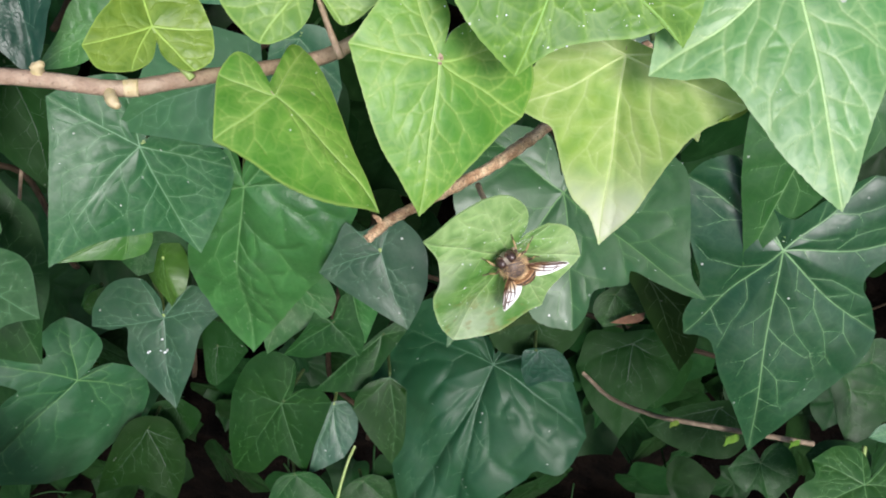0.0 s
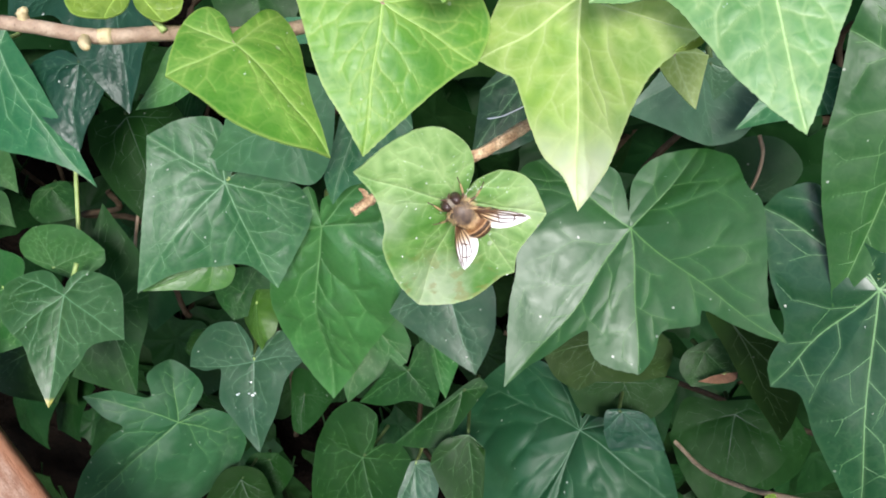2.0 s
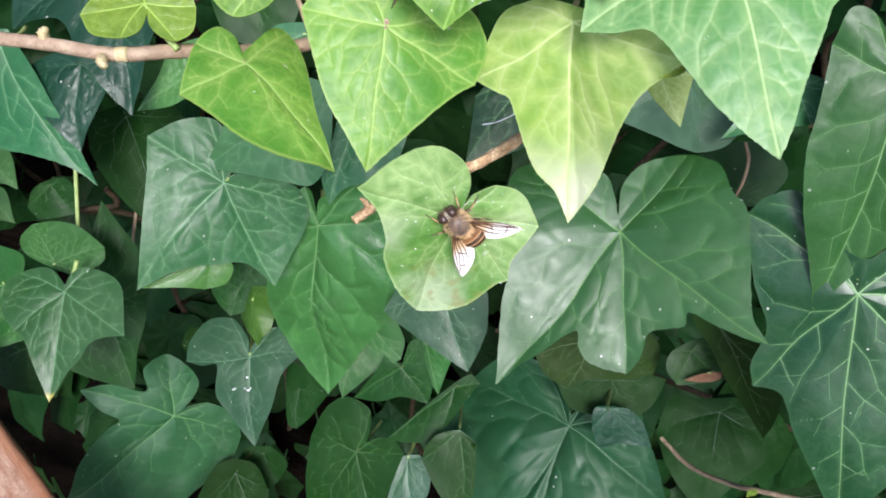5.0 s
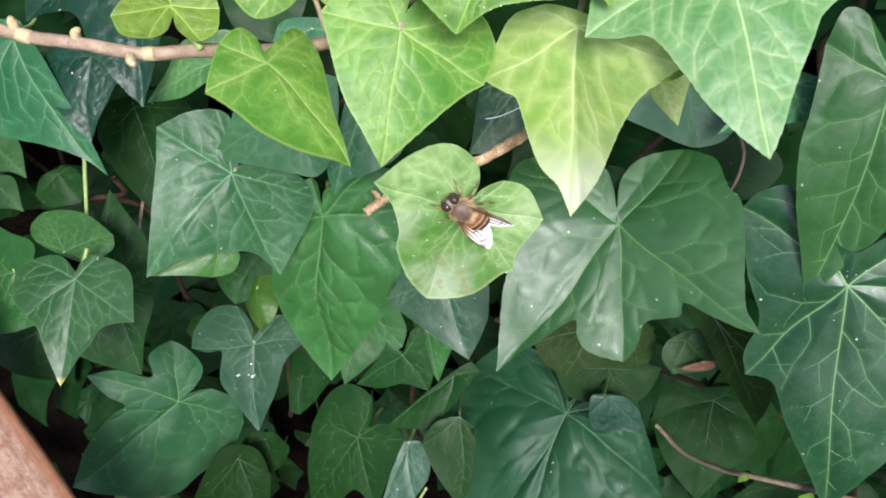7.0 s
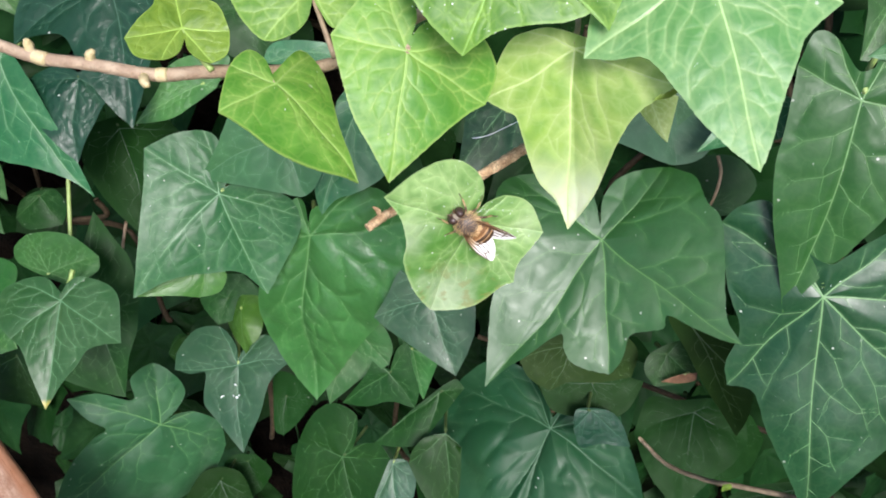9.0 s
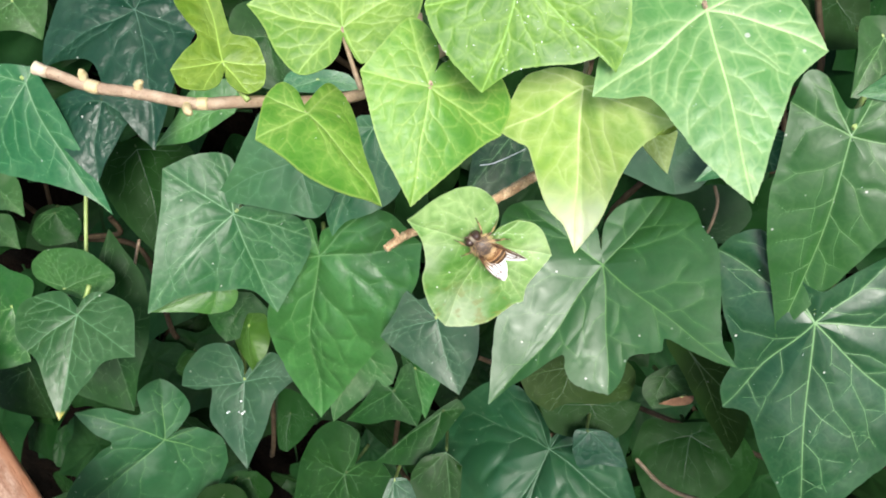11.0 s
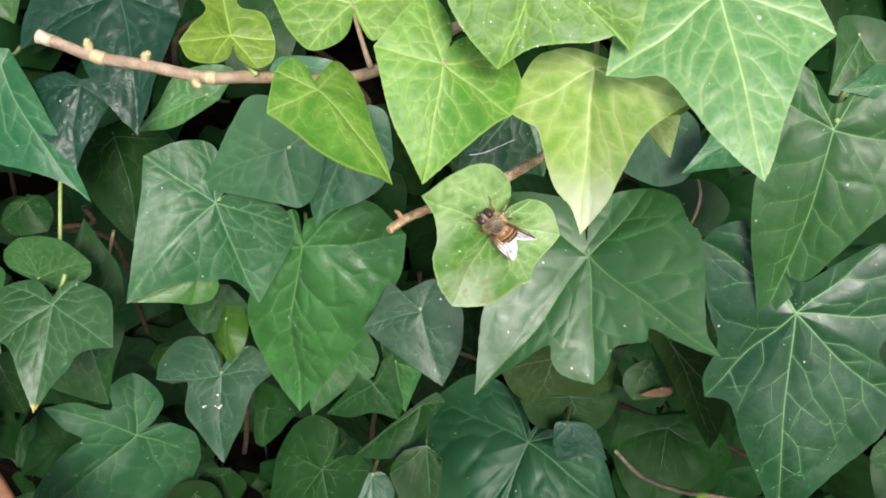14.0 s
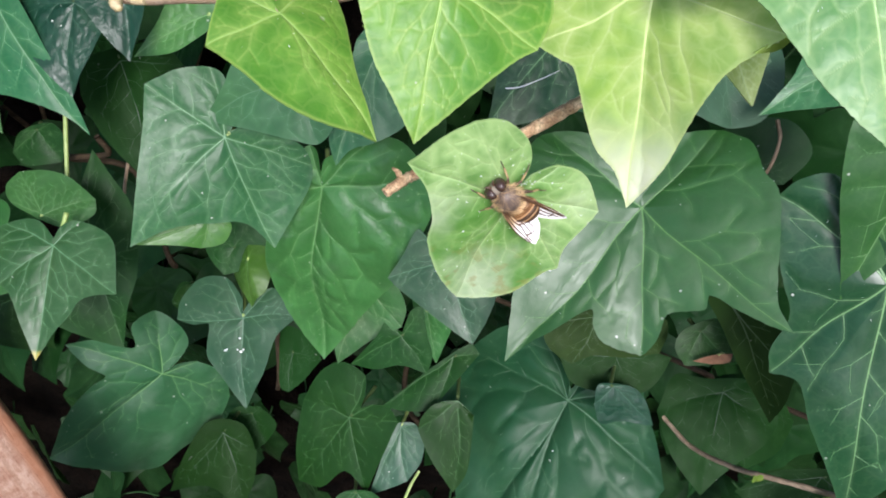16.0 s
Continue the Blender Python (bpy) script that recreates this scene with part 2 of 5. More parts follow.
LEAF = {
    "young": leaf_material("leaf_young_green", (0.096, 0.234, 0.023), (0.159, 0.307, 0.040), (0.310, 0.450, 0.110), 0.42, 0.3, 0.95, 0.3, 0.5, 5.0, relief=0.25, mottle=0.5, margin=0.9, spec=0.4),
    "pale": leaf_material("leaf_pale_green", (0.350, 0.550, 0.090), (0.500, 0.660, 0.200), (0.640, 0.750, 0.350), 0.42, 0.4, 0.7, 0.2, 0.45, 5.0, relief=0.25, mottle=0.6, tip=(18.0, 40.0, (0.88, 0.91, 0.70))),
    "fresh": leaf_material("leaf_fresh_blue_green", (0.098, 0.265, 0.063), (0.163, 0.340, 0.117), (0.390, 0.550, 0.230), 0.38, 0.32, 0.95, 0.3, 0.55, 6.0, relief=0.25, spec=0.5),
    "fresh2": leaf_material("leaf_fresh_green", (0.062, 0.195, 0.010), (0.105, 0.255, 0.020), (0.260, 0.430, 0.080), 0.42, 0.3, 0.95, 0.35, 0.5, 5.0, relief=0.25, spec=0.4, margin=0.8),
    "lime": leaf_material("leaf_lime_green", (0.130, 0.257, 0.019), (0.177, 0.310, 0.030), (0.310, 0.430, 0.085), 0.42, 0.3, 0.6, 0.2, 0.35, 4.0, mottle=0.5, margin=0.9),
    # pale film: dust together with a whitish sheen painted into the colour
    "bee": leaf_material("leaf_dusty_sheen_green", (0.105, 0.255, 0.040), (0.310, 0.460, 0.170), (0.440, 0.600, 0.260), 0.32, 0.25, 0.7, 0.95, 0.35, 6.0, relief=0.4, film=0.5, spec=0.8, mottle=0.5, margin=0.6, quilt=0.3, stain=(8.0, 20.0, (0.24, 0.19, 0.05))),
    "fresh3": leaf_material("leaf_bright_green", (0.037, 0.148, 0.032), (0.060, 0.213, 0.052), (0.165, 0.300, 0.115), 0.38, 0.25, 0.5, 0.2, 0.45, 8.0, relief=0.7, spec=0.45, lump=0.4, quilt=0.4, lace=0.5),
    "mid": leaf_material("leaf_blue_green", (0.018, 0.103, 0.033), (0.032, 0.128, 0.047), (0.150, 0.280, 0.125), 0.37, 0.15, 0.7, 0.35, 0.4, 9.0, spec=0.3, film=-0.06, quilt=0.12, lace=0.6),
    "tipped": leaf_material("leaf_blue_green_tipped", (0.022, 0.085, 0.025), (0.034, 0.104, 0.035), (0.150, 0.280, 0.125), 0.37, 0.15, 0.4, 0.35, 0.4, 9.0, spec=0.36, tip=(47.0, 50.0, (0.42, 0.34, 0.06)), film=-0.06, quilt=0.12, lace=0.6),
    "mid2": leaf_material("leaf_mid_green", (0.028, 0.105, 0.020), (0.039, 0.126, 0.031), (0.104, 0.197, 0.065), 0.42, 0.2, 0.5, 0.25, 0.4, 9.0, spec=0.35, quilt=0.12, lace=0.5),
    "dark": leaf_material("leaf_dark_green", (0.007, 0.047, 0.012), (0.013, 0.062, 0.019), (0.120, 0.230, 0.100), 0.36, 0.1, 0.8, 0.3, 0.4, 10.0, relief=0.45, spec=0.45, film=-0.04, lump=0.8, quilt=0.12, lace=0.5),
    "dark2": leaf_material("leaf_green", (0.016, 0.071, 0.011), (0.025, 0.087, 0.018), (0.080, 0.170, 0.050), 0.38, 0.12, 0.85, 0.25, 0.4, 9.0, relief=0.4, spec=0.3, film=-0.06, quilt=0.1, lace=0.5),
    "lobed": leaf_material("leaf_glossy_green", (0.016, 0.079, 0.009), (0.027, 0.101, 0.018), (0.100, 0.200, 0.070), 0.47, 0.15, 0.5, 0.25, 0.35, 9.0, relief=0.3, spec=0.85, film=-0.05, lump=0.3, margin=0.0, quilt=0.4, lace=0.5),
    # the next two tones are darkened: shade from leaves in front is painted in
    "shady": leaf_material("leaf_green_painted_shade", (0.007, 0.039, 0.005), (0.012, 0.050, 0.008), (0.042, 0.105, 0.030), 0.45, 0.12, 0.5, 0.25, 0.4, 9.0, spec=0.18, film=-0.1, quilt=0.1, lace=0.4),
    "olive": leaf_material("leaf_olive_painted_shade", (0.015, 0.042, 0.007), (0.021, 0.050, 0.010), (0.036, 0.082, 0.018), 0.55, 0.15, 0.4, 0.15, 0.4, 9.0, spec=0.08, film=-0.1, quilt=0.1, lace=0.3),
    # the grey film here paints a reflected patch onto the blade
    "dark3": leaf_material("leaf_grey_green", (0.019, 0.080, 0.023), (0.032, 0.102, 0.034), (0.120, 0.240, 0.080), 0.42, 0.1, 0.4, 0.4, 0.4, 9.0, film=0.08, spec=0.38, quilt=0.12, lace=0.3),
    "bluish": leaf_material("leaf_dusky_blue_green", (0.020, 0.066, 0.029), (0.031, 0.081, 0.037), (0.090, 0.170, 0.080), 0.42, 0.1, 0.4, 0.3, 0.4, 9.0, film=0.02, spec=0.4, quilt=0.12, lace=0.5),
    "grey": leaf_material("leaf_grey_blue", (0.038, 0.126, 0.046), (0.055, 0.152, 0.060), (0.115, 0.235, 0.115), 0.42, 0.12, 0.2, 0.2, 0.4, 8.0, spec=0.4, quilt=0.1, lace=0.4),
    "grey2": leaf_material("leaf_dull_grey_green", (0.029, 0.081, 0.039), (0.038, 0.097, 0.050), (0.069, 0.131, 0.065), 0.44, 0.1, 0.5, 0.15, 0.5, 8.0, spec=0.4, quilt=0.15, lace=0.4),
    "pale2": leaf_material("leaf_patchy_green", (0.041, 0.113, 0.031), (0.089, 0.147, 0.072), (0.115, 0.171, 0.091), 0.42, 0.12, 0.5, 0.4, 0.5, 7.0, film=0.1, spec=0.3, quilt=0.6, lace=1.0),
    "curl": leaf_material("leaf_curled_green", (0.036, 0.114, 0.009), (0.056, 0.142, 0.017), (0.086, 0.177, 0.038), 0.38, 0.2, 0.3, 0.1, 0.5, 8.0, spec=0.4, quilt=0.1, lace=0.3),
    "gloss": leaf_material("leaf_glossy_blue_green", (0.008, 0.042, 0.024), (0.015, 0.053, 0.032), (0.055, 0.121, 0.066), 0.34, 0.08, 0.4, 0.3, 0.4, 7.0, relief=0.5, spec=0.3, film=-0.06, quilt=0.5, lace=0.4),
    "creased": leaf_material("leaf_creased_dark_green", (0.011, 0.056, 0.018), (0.020, 0.069, 0.024), (0.05, 0.115, 0.05), 0.46, 0.08, 0.5, 0.25, 0.4, 10.0, relief=0.4, spec=0.32, film=-0.06, quilt=0.1, lace=0.3),
    # darkest leaf tone, deep shade put into the green itself
    "deep": leaf_material("leaf_deep_painted_shade", (0.007, 0.029, 0.004), (0.011, 0.037, 0.008), (0.016, 0.054, 0.013), 0.5, 0.1, 0.4, 0.2, 0.5, 9.0, spec=0.06, film=-0.1, quilt=0.1, lace=0.3),
    "dead": rough_material("dead_leaf", (0.11, 0.050, 0.022), (0.17, 0.085, 0.042), 200.0),
}
# veins of shady, olive and deep carry the same painted shade
VEIN = {}
for key, tone in (("young", (0.230, 0.370, 0.085)), ("pale", (0.480, 0.580, 0.220)), ("fresh", (0.300, 0.460, 0.180)), ("fresh2", (0.180, 0.350, 0.065)), ("lime", (0.250, 0.380, 0.060)), ("bee", (0.32, 0.51, 0.18)),
                  ("fresh3", (0.095, 0.220, 0.070)), ("mid", (0.095, 0.205, 0.095)), ("tipped", (0.070, 0.170, 0.075)), ("mid2", (0.07, 0.17, 0.055)), ("dark", (0.120, 0.235, 0.090)), ("dark2", (0.090, 0.195, 0.060)), ("lobed", (0.075, 0.175, 0.045)),
                  ("shady", (0.024, 0.080, 0.016)), ("olive", (0.028, 0.070, 0.014)), ("dark3", (0.100, 0.220, 0.070)), ("bluish", (0.07, 0.15, 0.085)), ("grey", (0.070, 0.160, 0.075)), ("grey2", (0.05, 0.11, 0.055)), ("pale2", (0.09, 0.16, 0.06)),
                  ("curl", (0.06, 0.15, 0.025)), ("gloss", (0.032, 0.085, 0.050)), ("deep", (0.010, 0.040, 0.008)), ("creased", (0.04, 0.10, 0.045))):
    VEIN[key] = rough_material("vein_" + key, tone, tuple(c * 1.15 for c in tone), 300.0, 0.42, 0.1, dark=tuple(c * 0.85 for c in tone))
# greens lowered close to black, so the hedge's shade sits in the colour
FOLIAGE_SHADED = leaf_material("leaf_foliage_shaded", (0.006, 0.026, 0.005), (0.012, 0.040, 0.010), (0.022, 0.058, 0.018), 0.45, 0.1, 0.4, 0.2, 0.45, 9.0, island=True, spec=0.08, film=-0.1, quilt=0.2, lace=0.4)
# darkened copy of the green petiole, with shade put into its colour
PETIOLE_SHADED = rough_material("petiole_shaded", (0.035, 0.06, 0.018), (0.05, 0.08, 0.025), 150.0, 0.6, 0.15, dark=(0.03, 0.04, 0.015), spec=0.2)
PETIOLE = rough_material("petiole_green", (0.24, 0.34, 0.09), (0.3, 0.38, 0.13), 150.0, 0.5, 0.15, dark=(0.15, 0.2, 0.06))
DRY = rough_material("bark_dry", (0.17, 0.125, 0.075), (0.26, 0.195, 0.125), 300.0, 0.8, 0.6)
BARK = rough_material("bark_brown", (0.27, 0.185, 0.12), (0.39, 0.295, 0.2), 260.0, 0.7, 0.6, dark=(0.12, 0.07, 0.04))
STEM = rough_material("bark_dark", (0.036, 0.026, 0.014), (0.060, 0.042, 0.024), 200.0, 0.85, 0.6, spec=0.15)
TWIG = rough_material("bark_speckled", (0.46, 0.27, 0.14), (0.80, 0.58, 0.35), 380.0, 0.75, 0.9, dark=(0.10, 0.045, 0.025), pit=0.46)
BUD = rough_material("bud_tan", (0.45, 0.37, 0.17), (0.52, 0.42, 0.25), 300.0, 0.6, 0.4, dark=(0.25, 0.18, 0.08))
CUT = rough_material("cut_end", (0.55, 0.45, 0.30), (0.6, 0.5, 0.36), 400.0, 0.8, 0.4, dark=(0.3, 0.2, 0.1))
WOOD = rail_material()
# near-black: the shade in the gaps is painted into this colour
GAP_SHADE = rough_material("hedge_gap_shade", (0.004, 0.0036, 0.003), (0.008, 0.006, 0.0045), 25.0, 0.95, 0.8, dark=(0.004, 0.004, 0.003), depth=0.02, spec=0.0)
SOIL = rough_material("soil", (0.06, 0.05, 0.035), (0.10, 0.085, 0.06), 3.0, 0.95, 0.6, dark=(0.03, 0.025, 0.02), depth=0.02)
SILK = rough_material("silk", (0.6, 0.63, 0.62), (0.75, 0.78, 0.77), 100.0, 0.4, 0.1)
DROP = rough_material("dropping_white", (0.75, 0.78, 0.76), (0.85, 0.86, 0.84), 500.0, 0.6, 0.3, dark=(0.6, 0.62, 0.58))


# ---- making meshes ----
def link_mesh(name, verts, faces, material, parent=None, world_m=None, label="", smooth=True, uvs=None):
    me = bpy.data.meshes.new(name)
    me.from_pydata([tuple(v) for v in verts], [], faces)
    if uvs:
        idx = np.zeros(len(me.loops), dtype=np.int32)
        me.loops.foreach_get("vertex_index", idx)
        for key, co in uvs.items():
            layer = me.uv_layers.new(name=key)
            layer.data.foreach_set("uv", np.asarray(co, dtype=np.float32)[idx].ravel())
    me.polygons.foreach_set("use_smooth", [smooth] * len(me.polygons))
    me.materials.append(material)
    me.update()
    ob = new(name, me)
    if parent is not None:
        ob.parent = parent
    if world_m is not None:
        up = parent
        inv = Matrix.Identity(4)
        while up is not None:
            inv = inv @ up.matrix_basis.inverted() if up is parent else inv @ up.matrix_basis.inverted()
            up = up.parent
        ob.matrix_basis = inv @ world_m
    if label:
        ob["label"] = label
    return ob


def part(name, bm, material, parent, label=""):
    me = bpy.data.meshes.new(name)
    for f in bm.faces:
        f.smooth = True
    bm.to_mesh(me)
    bm.free()
    me.materials.append(material)
    ob = new(name, me)
    ob.parent = parent
    if label:
        ob["label"] = label
    return ob


def holder(name, place, label, category, group=""):
    ob = new(name)
    ob.matrix_basis = Matrix.Translation(place)
    ob.empty_display_size = 0.01
    return tagged(ob, label, category, group)


def smooth_line(points, steps=6):
    """Points along a soft curve through the given ones."""
    p = [Vector(q) for q in points]
    p = [p[0] * 2 - p[1]] + p + [p[-1] * 2 - p[-2]]
    out = []
    for i in range(1, len(p) - 2):
        for k in range(steps):
            t = k / steps
            a, b, c, d = p[i - 1], p[i], p[i + 1], p[i + 2]
            out.append(0.5 * ((2 * b) + (c - a) * t + (2 * a - 5 * b + 4 * c - d) * t * t + (3 * b - a - 3 * c + d) * t ** 3))
    out.append(p[-2])
    return out


def tube_data(points, radii, sides=8, steps=6, rough=0.0, seed=0):
    line = smooth_line(points, steps)
    n = len(line)
    rng = random.Random(seed)
    verts, faces = [], []
    ref = Vector((0.3, 0.5, 0.8))
    for i, p in enumerate(line):
        tan = (line[min(i + 1, n - 1)] - line[max(i - 1, 0)]).normalized()
        u = tan.cross(ref).normalized()
        v = tan.cross(u)
        f = i / (n - 1) * (len(radii) - 1)
        k = min(int(f), len(radii) - 2)
        r = radii[k] + (radii[k + 1] - radii[k]) * (f - k)
        for s in range(sides):
            a = 2 * math.pi * s / sides
            rr = r * (1 + rough * rng.uniform(-1, 1))
            verts.append(p + (u * math.cos(a) + v * math.sin(a)) * rr)
    for i in range(n - 1):
        for s in range(sides):
            a, b = i * sides + s, i * sides + (s + 1) % sides
            faces.append((a, b, b + sides, a + sides))
    for i, p in ((0, line[0]), (n - 1, line[-1])):
        c = len(verts)
        verts.append(p)
        for s in range(sides):
            a, b = i * sides + s, i * sides + (s + 1) % sides
            faces.append((a, b, c))
    return verts, faces


def tube(name, points, radii, material, parent=None, label="", sides=8, steps=6, rough=0.0, seed=0):
    """A stalk through points in the world."""
    verts, faces = tube_data(points, radii, sides, steps, rough, seed)
    return link_mesh(name, verts, faces, material, parent, Matrix.Identity(4), label)


# ---- leaves ----
def inside(p, poly):
    x, y = p
    a, b = poly, np.roll(poly, -1, 0)
    cross = (a[:, 1] > y) != (b[:, 1] > y)
    at = a[:, 0] + (y - a[:, 1]) * (b[:, 0] - a[:, 0]) / (b[:, 1] - a[:, 1] + 1e-12)
    return bool(np.count_nonzero(cross & (x < at)) % 2)


def off_line(p, a, b):
    """Distances of points p from the segments a to b, all against all."""
    d = b - a
    t = np.einsum("ijk,jk->ij", p[:, None] - a[None], d) / (np.einsum("jk,jk->j", d, d) + 1e-15)
    q = a[None] + np.clip(t, 0, 1)[..., None] * d[None]
    return np.linalg.norm(p[:, None] - q, axis=2)


def turned(d, deg):
    c, s = math.cos(radians(deg)), math.sin(radians(deg))
    return np.array((d[0] * c - d[1] * s, d[0] * s + d[1] * c))


def leaf_veins(mid, ends, edge, rng, net=True, dense=5.2):
    """Branching veins in the leaf's plane: (order, polyline) with main veins to the lobes, zigzag side veins, and forks that close cells between them."""
    size = max(np.linalg.norm(e) for e in ends)
    mains = []
    for e in ends:
        bow, ripple = rng.uniform(-0.05, 0.05), rng.uniform(-0.012, 0.012)
        d = e - mid
        across = np.array((-d[1], d[0]))
        mains.append(np.array([mid + d * t + across * (bow * math.sin(math.pi * t) + ripple * math.sin(3 * math.pi * t)) for t in np.linspace(0, 0.985, 11)]))
    veins = [(0, m) for m in mains]
    step = size * 0.028
    heads, tails, owner = (np.concatenate(x) for x in zip(*((m[:-1], m[1:], np.full(len(m) - 1, k)) for k, m in enumerate(mains))))
    grown = []

    def meets(p, own):
        """The point where p touches a vein grown before, or None."""
        for o in grown:
            if o is own:
                continue
            gap = np.linalg.norm(o - p, axis=1)
            i = int(gap.argmin())
            if gap[i] < step * 0.75:
                return o[i]
        return None

    def grow(p, d, sgn, count, k, own, kink, curl):
        line, kinks = [p], []
        phase = rng.randrange(2)
        for n in range(count):
            d = turned(d, -sgn * curl + rng.uniform(-4, 4))
            if n % 4 == 3:
                flip = 1 if (n // 4 + phase) % 2 else -1
                d = turned(d, flip * rng.uniform(0.6, 1.3) * kink)
                kinks.append((len(line) - 1, flip))
            p = p + d * step
            if not inside(mid + (p - mid) / 0.97, edge):
                break
            gap = off_line(p[None], heads, tails)[0]
            mine, other = gap[owner == k].min(), gap[owner != k].min() if len(mains) > 1 else 9.0
            if other < mine * 0.6 or (n > 2 and mine < step * 0.6):
                break
            line.append(p)
            if n > 1:
                q = meets(p, own)
                if q is not None:
                    line[-1] = q
                    break
        return np.array(line), kinks

    forks = []
    for k, m in enumerate(mains):
        length = np.linalg.norm(m[-1] - m[0])
        count = max(2, int(length / size * dense))
        for j in range(count):
            for sgn in (-1, 1):
                t = (j + 0.8 + 0.25 * sgn + rng.uniform(-0.15, 0.15)) / (count + 0.9)
                if t > 0.93:
                    continue
                i = min(int(t * 10), 9)
                p = m[i] + (m[i + 1] - m[i]) * (t * 10 - i)
                d = turned((m[i + 1] - m[i]) / np.linalg.norm(m[i + 1] - m[i]), sgn * rng.uniform(40, 58))
                line, kinks = grow(p, d, sgn, 16, k, m, 20, 1.2)
                if len(line) > 2:
                    grown.append(line)
                    veins.append((1, line))
                    forks += [(line, i2, flip, k) for i2, flip in kinks if i2 < len(line) - 1]
    if net:
        for line, i, flip, k in forks:
            d = turned((line[i] - line[i - 1]) / (np.linalg.norm(line[i] - line[i - 1]) + 1e-9), -flip * rng.uniform(38, 58))
            new_line, _ = grow(line[i], d, 0, rng.randrange(4, 9), k, line, 16, 0)
            if len(new_line) > 2:
                grown.append(new_line)
                veins.append((2, new_line))
    return veins


def leaf_data(outline, fold, droop, wave, seed, per=6, rings=20, thick=0.00035, net=True, ribs=1, crease=(), dense=5.2):
    """The blade of a lobed leaf: its lobes and bays as kind, angle from the midrib (degrees) and length (mm), in order round the stalk.
    Veins run to the tips (t) and round lobes (v); r is a plain point of the edge, n the notch at the stalk. Returns the blade's verts, faces and maps, and the veins' verts and faces."""
    ctrl = []
    for word in outline.split():
        a, r = word[1:].split(":")
        a, r = radians(float(a)), float(r) / 1000
        ctrl.append((word[0], np.array((-math.sin(a) * r, math.cos(a) * r))))
    n = len(ctrl)
    size = max(np.linalg.norm(c[1]) for c in ctrl)
    mid = np.array((0, 0.05 * size))
    rng = random.Random(seed)
    edge, ends = [], []
    for i in range(n):
        k, p = ctrl[i]
        k2, q = ctrl[(i + 1) % n]
        before, after = ctrl[i - 1][1], ctrl[(i + 2) % n][1]
        m0 = (q - before) * 0.5 if k not in "tn" else (q - p) * 0.75
        m1 = (after - p) * 0.5 if k2 not in "tn" else (q - p) * 0.75
        lim = np.linalg.norm(q - p)
        m0, m1 = (m * min(1.0, 1.3 * lim / max(np.linalg.norm(m), 1e-9)) for m in (m0, m1))
        if k in "tv":
            ends.append(p)
        for s in range(per):
            t = s / per
            e = p * (2 * t ** 3 - 3 * t * t + 1) + m0 * (t ** 3 - 2 * t * t + t) + q * (3 * t * t - 2 * t ** 3) + m1 * (t ** 3 - t * t)
            edge.append(e * (1 + (0.004 * rng.uniform(-1, 1) if s else 0)))
    edge = np.array(edge)
    m = len(edge)
    veins = leaf_veins(mid, ends, edge, rng, net, dense)
    segs = [(o, l[:-1], l[1:]) for o, l in veins]

    def field(p):
        """Distances from the nearest main and side vein."""
        out = []
        for order in (0, 1, 2):
            a = [s[1] for s in segs if s[0] == order]
            b = [s[2] for s in segs if s[0] == order]
            if a:
                a, b = np.concatenate(a), np.concatenate(b)
                out.append(np.concatenate([off_line(p[k:k + 3000], a, b).min(1) for k in range(0, len(p), 3000)]))
            else:
                out.append(np.full(len(p), 0.02))
        return out

    ph = [rng.uniform(0, 6.28) for _ in range(6)]

    def height(p, near):
        x, y = p[:, 0], p[:, 1]
        rr = np.linalg.norm(p, axis=1) / size
        k, unit = 6.28 / size, size / 0.06
        z = fold * np.abs(x) * (0.7 + 0.3 * rr) - droop * size * rr * rr
        for turn, slope in crease:
            side = x * math.cos(radians(turn)) + y * math.sin(radians(turn))
            z = z + slope * np.maximum(0.0, side * (1 if turn < 0 else -1))
        z += wave * 0.0017 * unit * (1 - np.exp(-near[0] / (0.0045 * unit)))
        z += wave * 0.0006 * max(1.0, wave / 1.4) * unit * (1 - np.exp(-np.minimum(near[1], near[2] * 1.4) / (0.002 * unit))) * (1 - np.exp(-near[0] / (0.003 * unit)))
        z += wave * size * 0.024 * rr * (np.sin(k * 1.3 * x + ph[0]) + np.sin(k * 1.1 * y + ph[1]) + 0.5 * np.sin(k * 2.3 * x + k * 1.7 * y + ph[2]))
        return z + wave * size * 0.008 * rr ** 3 * np.sin(9 * np.arctan2(x, y) + ph[3])

    fs = [(j / rings) ** 0.9 for j in range(1, rings + 1)]
    flat = np.concatenate([mid[None]] + [mid + (edge - mid) * f for f in fs])
    near = field(flat)
    z = height(flat, near)
    verts = [(p[0], p[1], h) for p, h in zip(flat, z)]
    vein = [(a * 1000, b * 1000) for a, b in zip(near[0], near[1])]
    share = [0.0] + [f for f in fs for _ in range(m)]
    link_map = [(a * 1000, f) for a, f in zip(near[2], share)]
    blade = [(p[0] * 1000, p[1] * 1000) for p in flat]
    faces = [(0, 1 + i, 1 + (i + 1) % m) for i in range(m)]
    for j in range(rings - 1):
        a = 1 + j * m
        for i in range(m):
            b = (i + 1) % m
            faces.append((a + i, a + m + i, a + m + b, a + b))
    # the cut edge has corners of its own, so that it shades apart from the blade
    a = 1 + (rings - 1) * m
    wall = len(verts)
    for drop in (0.0, thick):
        for i in range(m):
            x, y, h = verts[a + i]
            verts.append((x * (1 - 12 * drop), y * (1 - 12 * drop), h - drop))
            for values in (vein, link_map, blade):
                values.append(values[a + i])
    for i in range(m):
        b = (i + 1) % m
